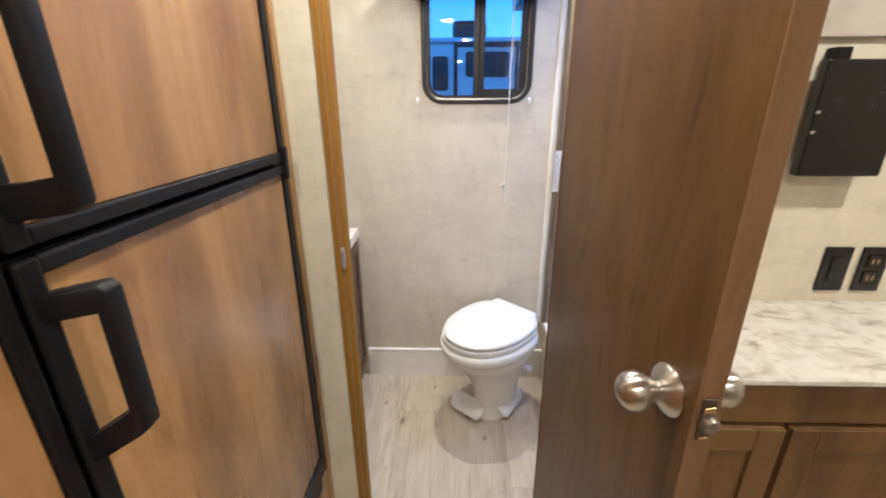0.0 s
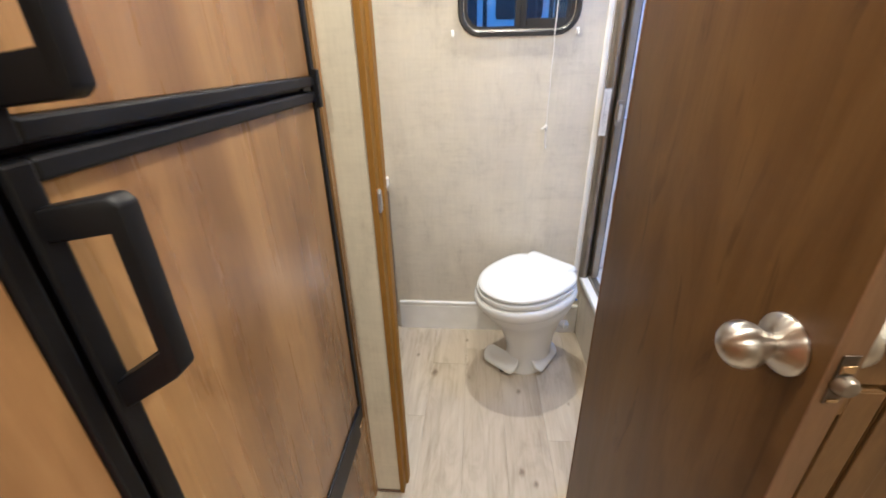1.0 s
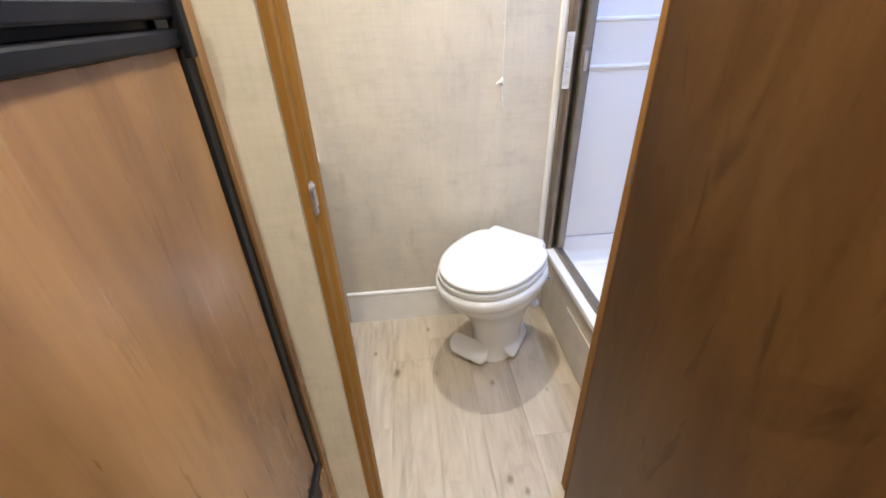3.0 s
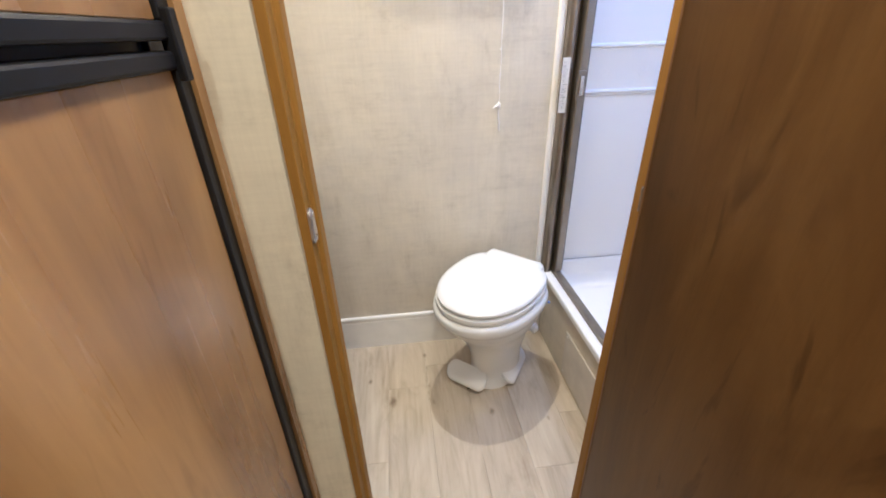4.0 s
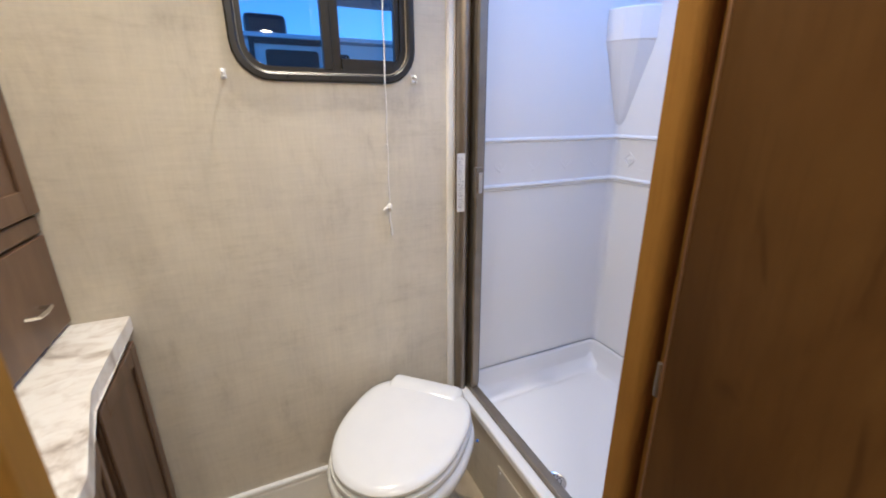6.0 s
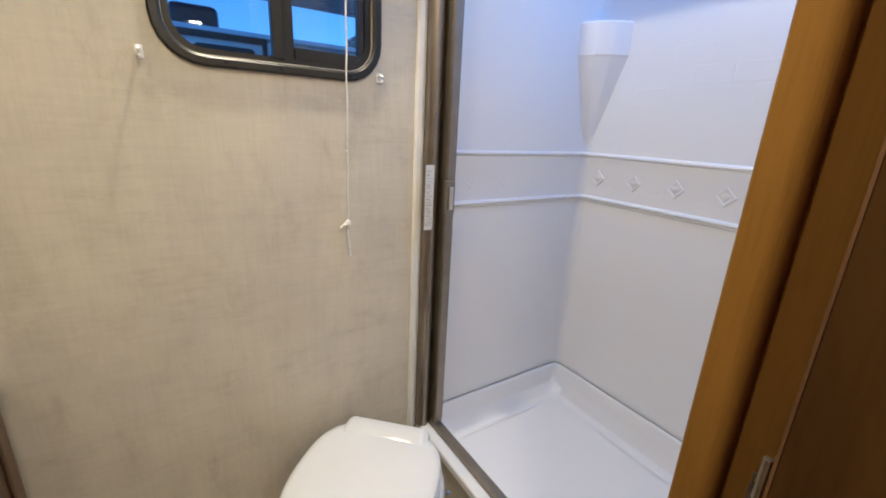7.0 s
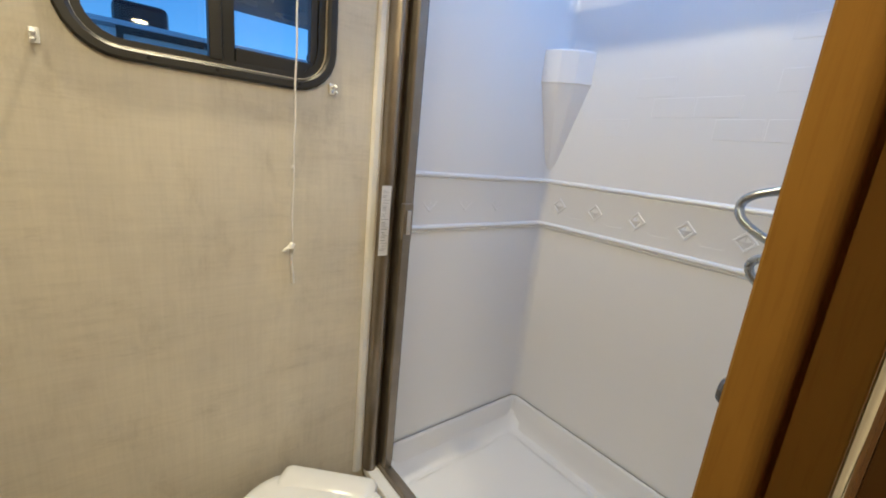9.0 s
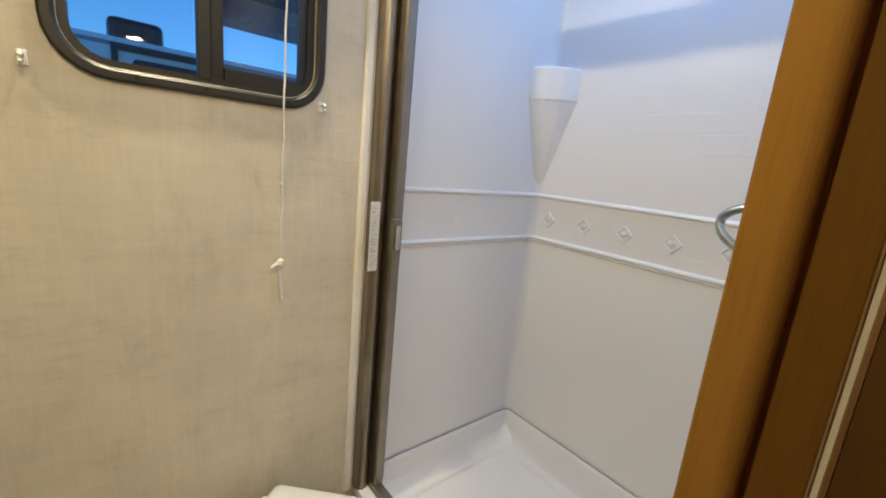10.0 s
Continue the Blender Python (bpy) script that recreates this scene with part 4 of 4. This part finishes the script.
def refrigerator():
    f = thing("refrigerator", (-0.55, 0.84, 0.355), label="black framed two-door refrigerator with wood-grain door panels", category="refrigerator")
    y0, y1 = 0.516, 1.071
    b = boxes((-0.90, FX - 0.030, y0 + 0.01, y1 - 0.005, 0.355, 1.84))
    part("body", b, BLACK, f)
    for nm, z0, z1 in (("lower_door", 0.462, 1.2085), ("upper_door", 1.2165, 1.82)):
        b = boxes((FX - 0.026, FX - 0.010, y0 + 0.022, y1 - 0.006, z0, z1))
        d = part(nm, b, BLACK, f)
        b = boxes((FX - 0.0098, FX - 0.004, y0 + 0.043, y1 - 0.021, z0 + 0.0165, z1 - 0.0165, 0.001))
        part("wood_panel", b, FRIDGE_WOOD, d, "light brown wood-grain door panel")
        ztop, zbot = z1, z0
        part("rail", boxes((FX - 0.0098, FX + 0.002, y0 + 0.0432, y1 - 0.006, ztop - 0.0163, ztop, 0.003)), BLACK, d)
        part("rail", boxes((FX - 0.0098, FX + 0.002, y0 + 0.0432, y1 - 0.006, zbot, zbot + 0.0163, 0.003)), BLACK, d)
        part("stile", boxes((FX - 0.0098, FX + 0.004, y0 + 0.022, y0 + 0.0428, zbot, ztop, 0.003)), BLACK, d)
        part("stile", boxes((FX - 0.0098, FX + 0.001, y1 - 0.0205, y1 - 0.0066, zbot + 0.0165, ztop - 0.0165, 0.002)), BLACK, d)
        h0, h1 = (1.028, 1.183) if z0 < 1 else (1.242, 1.50)
        hb = bmesh.new()
        a, c = 0.5600, 0.5790
        # arms lean back to their feet on the stile
        r0, r1 = (h0 - 0.021, h1 - 0.005) if z0 < 1 else (h0 - 0.004, h1)
        o = [(FX, r0, -1), (FX + 0.040, h0, 0), (FX + 0.047, h0 + 0.007, 0), (FX + 0.047, h1 - 0.007, 0), (FX + 0.040, h1, 0), (FX, r1, -1), (FX, r1 - 0.024, -1), (FX + 0.038, h1 - 0.023, 0), (FX + 0.038, h0 + 0.026, 0), (FX, r0 + 0.028, -1)]
        loft(hb, [[(x, a + 0.017 * k, z) for x, z, k in o], [(x, c + 0.017 * k, z) for x, z, k in o]])
        bmesh.ops.bevel(hb, geom=list(hb.edges), offset=0.0025, segments=2, affect="EDGES", profile=0.5)
        part("handle", hb, BLACK, d, "black plastic bar handle", smooth=True)
    part("frame_side", boxes((FX - 0.03, FX + 0.003, y0, y0 + 0.016, 0.355, 1.84, 0.003)), BLACK, f)
    part("frame_side", boxes((FX - 0.04, -0.252, y1 - 0.0045, 1.131, 0.355, 1.84, 0.001)), BLACK, f)
    part("frame_bottom", boxes((FX - 0.03, FX - 0.012, y0 + 0.0162, y1 - 0.005, 0.3555, 0.455, 0.003)), BLACK, f)
    for zc in (1.2125,):
        b = boxes((FX - 0.006, FX + 0.008, y1 - 0.019, y1 - 0.003, zc - 0.031, zc + 0.031, 0.002))
        part("hinge_cap", b, BLACK, f)
    return f


refrigerator()


def hall_cabinet():
    c = thing("hall_cabinet", (-0.6, 0.6, 0), label="tan wood cabinet wall built round the refrigerator", category="cabinet")
    part("side_panel", boxes((-0.92, FX - 0.001, -0.60, 0.5145, 0.0, CEIL_Z - 0.001)), PANEL_WOOD, c, "tan wood cabinet panel")
    part("end_trim", boxes((-0.92, -0.247, 1.1315, PY0 - 0.0005, 0.0, CEIL_Z - 0.001, 0.001)), FRIDGE_WOOD, c)
    part("lower_panel", boxes((-0.92, FX - 0.022, 0.507, 1.131, 0.0, 0.3535)), FRIDGE_WOOD, c)
    part("top_panel", boxes((-0.92, FX - 0.022, 0.507, 1.131, 1.842, CEIL_Z - 0.001)), FRIDGE_WOOD, c)


hall_cabinet()


def extinguisher():
    e = thing("fire_extinguisher", (FX + 0.04, 0.398, 0.70), label="red fire extinguisher with a black head on a wall bracket", category="fire extinguisher")
    cx, cy = FX + 0.034, 0.398
    b = bmesh.new()
    lathe(b, (cx, cy, 0.70), (0, 0, 1), [(0, 0.026), (0.006, 0.032), (0.25, 0.032), (0.285, 0.026), (0.305, 0.017), (0.312, 0.015)], 28)
    part("cylinder", b, RED, e, "red enamelled cylinder", smooth=True)
    b = boxes((FX - 0.001, FX + 0.012, cy - 0.05, cy + 0.047, 1.033, 1.114, 0.004), (cx - 0.014, cx + 0.014, cy - 0.018, cy + 0.018, 1.005, 1.045, 0.004))
    part("head", b, BLACK, e, "black plastic valve head")
    b = bmesh.new()
    box(b, cx - 0.012, cx + 0.012, cy - 0.08, cy - 0.01, 1.047, 1.055, 0.002)
    part("lever", b, BLACK, e)
    b = bmesh.new()
    tube(b, [(cx + 0.018, cy - 0.012, 1.025), (cx + 0.024, cy + 0.0, 1.027), (cx + 0.018, cy + 0.014, 1.025)], 0.0028, 8)
    part("pull_ring", b, CHROME, e)
    b = boxes((FX - 0.0015, FX + 0.006, cy - 0.02, cy + 0.02, 0.735, 1.032, 0.001))
    part("bracket", b, BLACK, e)


extinguisher()

# ---- kitchen behind the door ----


def kitchen():
    c = thing("kitchen_cabinet", (0.9, 1.0, 0), label="dark brown wood kitchen base cabinet with panel doors", category="cabinet")
    part("carcass", boxes((0.45, 1.69, 0.880, PY0 - 0.001, 0.06, 0.8655)), KITCHEN_WOOD, c)
    part("toe_kick", boxes((0.45, 1.69, 0.95, PY0 - 0.001, 0.0, 0.06)), BLACK, c)
    part("top_rail", boxes((0.45, 1.69, 0.868, 0.8798, 0.775, 0.8655, 0.001)), KITCHEN_WOOD, c)
    x = 0.47
    for w in (0.235, 0.42, 0.42):
        d = part("cabinet_door", boxes((x, x + w, 0.867, 0.8798, 0.10, 0.765, 0.002)), KITCHEN_WOOD, c)
        for a0, a1, z0, z1 in ((x, x + 0.05, 0.10, 0.765), (x + w - 0.05, x + w, 0.10, 0.765), (x + 0.0502, x + w - 0.0502, 0.715, 0.765), (x + 0.0502, x + w - 0.0502, 0.10, 0.15)):
            part("door_rail", boxes((a0, a1, 0.860, 0.8668, z0, z1, 0.002)), KITCHEN_WOOD, d)
        x += w + 0.012
    t = thing("kitchen_counter", (0.9, 1.0, 0.83), label="white and grey marbled laminate kitchen counter", category="countertop")
    b = bmesh.new()
    box(b, 0.44, 1.69, 0.8585, PY0 - 0.001, 0.866, 0.878, 0.002, 2)
    part("slab", b, MARBLE, t)
    b = bmesh.new()
    box(b, 0.44, 1.69, 0.852, 0.8583, 0.866, 0.8783, 0.0028, 2)
    part("edge_band", b, MARBLE, t, "rolled marbled front edge")

    def plate(x, lab, rocker):
        p = thing("wall_plate", (x, PY0, 0.975), label=lab, category="switch plate", group="plates over the counter")
        part("plate", boxes((x - 0.031, x + 0.031, PY0 - 0.006, PY0 - 0.0005, 0.906, 1.013, 0.002)), BLACK_GLOSS, p)
        if rocker:
            part("rocker", boxes((x - 0.012, x + 0.012, PY0 - 0.009, PY0 - 0.0062, 0.930, 0.990, 0.001)), BLACK_GLOSS, p)
        else:
            for zz in (0.940, 0.980):
                s = part("socket", boxes((x - 0.016, x + 0.016, PY0 - 0.008, PY0 - 0.0062, zz - 0.015, zz + 0.015, 0.002)), BLACK_GLOSS, p)
                for q in (-0.006, 0.006):
                    part("slot", boxes((x + q - 0.0014, x + q + 0.0014, PY0 - 0.0088, PY0 - 0.0082, zz - 0.006, zz + 0.006)), BRASS, s)
    plate(0.975, "black switch plate over the counter", True)
    plate(1.058, "black socket plate with brass contacts", False)
    m = thing("wall_monitor", (0.88, PY0, 1.30), label="small black flat panel mounted on the wall", category="monitor")
    part("panel", boxes((0.794, 0.956, PY0 - 0.05, PY0 - 0.028, 1.179, 1.395, 0.003)), BLACK_GLOSS, m)
    part("mount", boxes((0.822, 0.85, PY0 - 0.028, PY0 - 0.0005, 1.20, 1.418, 0.002)), BLACK, m)
    for zz in (1.265, 1.302):
        b = bmesh.new()
        lathe(b, (0.799, PY0 - 0.05, zz), (0, -1, 0), [(0, 0.004), (0.002, 0.0035)], 10)
        part("screw", b, CHROME, m)
    # flat soffit board; its darker beige has the shade up there mixed in
    o = thing("valance", (0.95, 1.05, 1.436), label="beige soffit strip above the wall panel, with shade in its colour", category="valance")
    part("board", boxes((0.42, 1.69, PY0 - 0.012, PY0 - 0.0005, 1.436, CEIL_Z - 0.001, 0.002)), plain("shaded_beige_board", (0.50, 0.45, 0.38), 0.6), o)


kitchen()

# ---- ceiling lights, with the two added fill lamps ----
for lx, ly, lz, watts, rad in LAMPS:
    c = thing("ceiling_or_fill_light", (lx, ly, lz), label="round white LED light on the ceiling, known or added as fill", category="ceiling light", group="ceiling lights")
    b = bmesh.new()
    lathe(b, (lx, ly, CEIL_Z - 0.0005), (0, 0, -1), [(0, rad + 0.012), (0.010, rad + 0.010), (0.014, rad + 0.002)], 28)
    part("bezel", b, TRIM_WHITE, c)
    b = bmesh.new()
    lathe(b, (lx, ly, CEIL_Z - 0.0145), (0, 0, -1), [(0, rad), (0.002, rad * 0.96), (0.003, 0.01)], 28)
    part("diffuser", b, LED, c)
    ld = bpy.data.lights.new("ceiling_or_fill_lamp", "AREA")
    ld.shape, ld.size, ld.energy, ld.color = "DISK", rad * 2, watts, WARM
    lo = new("ceiling_or_fill_lamp", ld)
    lo.matrix_world = pose(lx, ly, CEIL_Z - 0.021)

# ---- outside: the next coach in the lot ----
# out of view; its pale colour is there to brighten the trailer's side
structure("ground", boxes((-150, 150, -100, 400, -1.0, -0.9)), BOUNCE_GROUND, "unseen lot ground, made pale to bounce light", "ground")


def coach(name, x0, x1, y, z1, lab):
    """A travel trailer broadside on: body, roof line, windows with black trim, roof air unit."""
    t = thing(name, ((x0 + x1) / 2, y, -0.9), label=lab, category="travel trailer")
    part("body", boxes((x0, x1, y, y + 2.4, -0.5, z1, 0.06)), RV_WHITE, t)
    part("roof_rail", boxes((x0 + 0.02, x1 - 0.02, y - 0.012, y + 0.05, z1 - 0.10, z1 - 0.06)), RV_GREY, t)
    part("skirt", boxes((x0 + 0.1, x1 - 0.1, y - 0.01, y + 0.02, -0.5, -0.1)), RV_GREY, t)
    return t


a = coach("travel_trailer", -4.2, 5.6, 7.0, 2.24, "white travel trailer with dark windows and black trim")
Y = 7.0
for x0, x1, z0, z1 in ((0.28, 0.93, 1.69, 2.04), (1.10, 1.34, 1.50, 2.02), (-0.22, 0.02, 1.50, 1.98), (2.3, 3.0, 1.55, 1.95)):
    o = rounded(x0, x1, z0, z1, 0.05)
    o2 = rounded(x0 + 0.02, x1 - 0.02, z0 + 0.02, z1 - 0.02, 0.035)
    b = bmesh.new()
    loft(b, [[(x, Y - 0.001, z) for x, z in o], [(x, Y - 0.025, z) for x, z in o], [(x, Y - 0.025, z) for x, z in o2], [(x, Y - 0.018, z) for x, z in o2]])
    part("window", b, RV_DARK, a, "dark tinted window")
part("slide_trim", boxes((0.10, 0.16, Y - 0.03, Y - 0.001, 0.2, 2.17), (0.16, 1.02, Y - 0.03, Y - 0.001, 2.10, 2.17), (1.02, 1.075, Y - 0.03, Y - 0.001, 0.2, 2.17)), RV_DARK, a, "black slide-out trim")
part("decal_bars", boxes((1.12, 1.5, Y - 0.004, Y - 0.001, 1.40, 1.425), (1.12, 1.46, Y - 0.004, Y - 0.001, 1.35, 1.375)), RV_GREY, a, "grey illegible decal bars")
for x0, x1 in ((0.08, 0.62), (2.5, 3.1)):
    b = bmesh.new()
    box(b, x0, x1, Y + 0.5, Y + 1.2, 2.242, 2.55, 0.07)
    part("roof_unit", b, RV_DARK, a, "dark rooftop air conditioner")
for k in range(4):
    b = bmesh.new()
    lathe(b, (-2.2 + 0.9 * (k % 2) + (4.2 if k > 1 else 0), Y + 0.3, -0.56), (0, -1, 0), [(0, 0.34), (0.22, 0.34), (0.24, 0.30), (0.24, 0.18), (0.20, 0.16)], 24)
    part("wheel", b, BLACK, a)
aw = thing("lot_canopy", (2.6, 6.2, -0.9), label="dark metal canopy roof over the parked trailers", category="canopy")
part("roof", boxes((0.86, 6.0, 5.2, 6.3, 2.44, 2.60)), RV_DARK, aw)
for px in (1.9, 5.8):
    part("post", boxes((px, px + 0.1, 5.6, 5.7, -0.9, 2.44)), RV_GREY, aw)

# ---- floor planks ----
floor = bpy.data.objects["floor"]
PW, PL = 0.152, 0.92
me = bpy.data.meshes.new("plank")
b = bmesh.new()
box(b, 0.0002, PW - 0.0002, 0.0002, PL - 0.0002, -0.004, 0.0, 0.0004, 1)
b.to_mesh(me)
b.free()
me.materials.append(PLANK)
rnd = random.Random(11)
for i in range(-8, 12):
    off = rnd.random() * PL
    for j in range(-6, 4):
        y = j * PL + off - 0.55
        if y > W or y + PL < -5.19:
            continue
        if y + PL > W or y < -5.19:
            b = bmesh.new()
            box(b, 0.0002, PW - 0.0002, max(0.0, -5.19 - y) + 0.0002, min(PL, W - y) - 0.0002, -0.004, 0.0, 0.0004, 1)
            m2 = bpy.data.meshes.new("plank")
            b.to_mesh(m2)
            b.free()
            m2.materials.append(PLANK)
        else:
            m2 = me
        pl = new("plank", m2)
        pl.parent = floor
        pl.location = (i * PW + 0.02, y, 0.0)
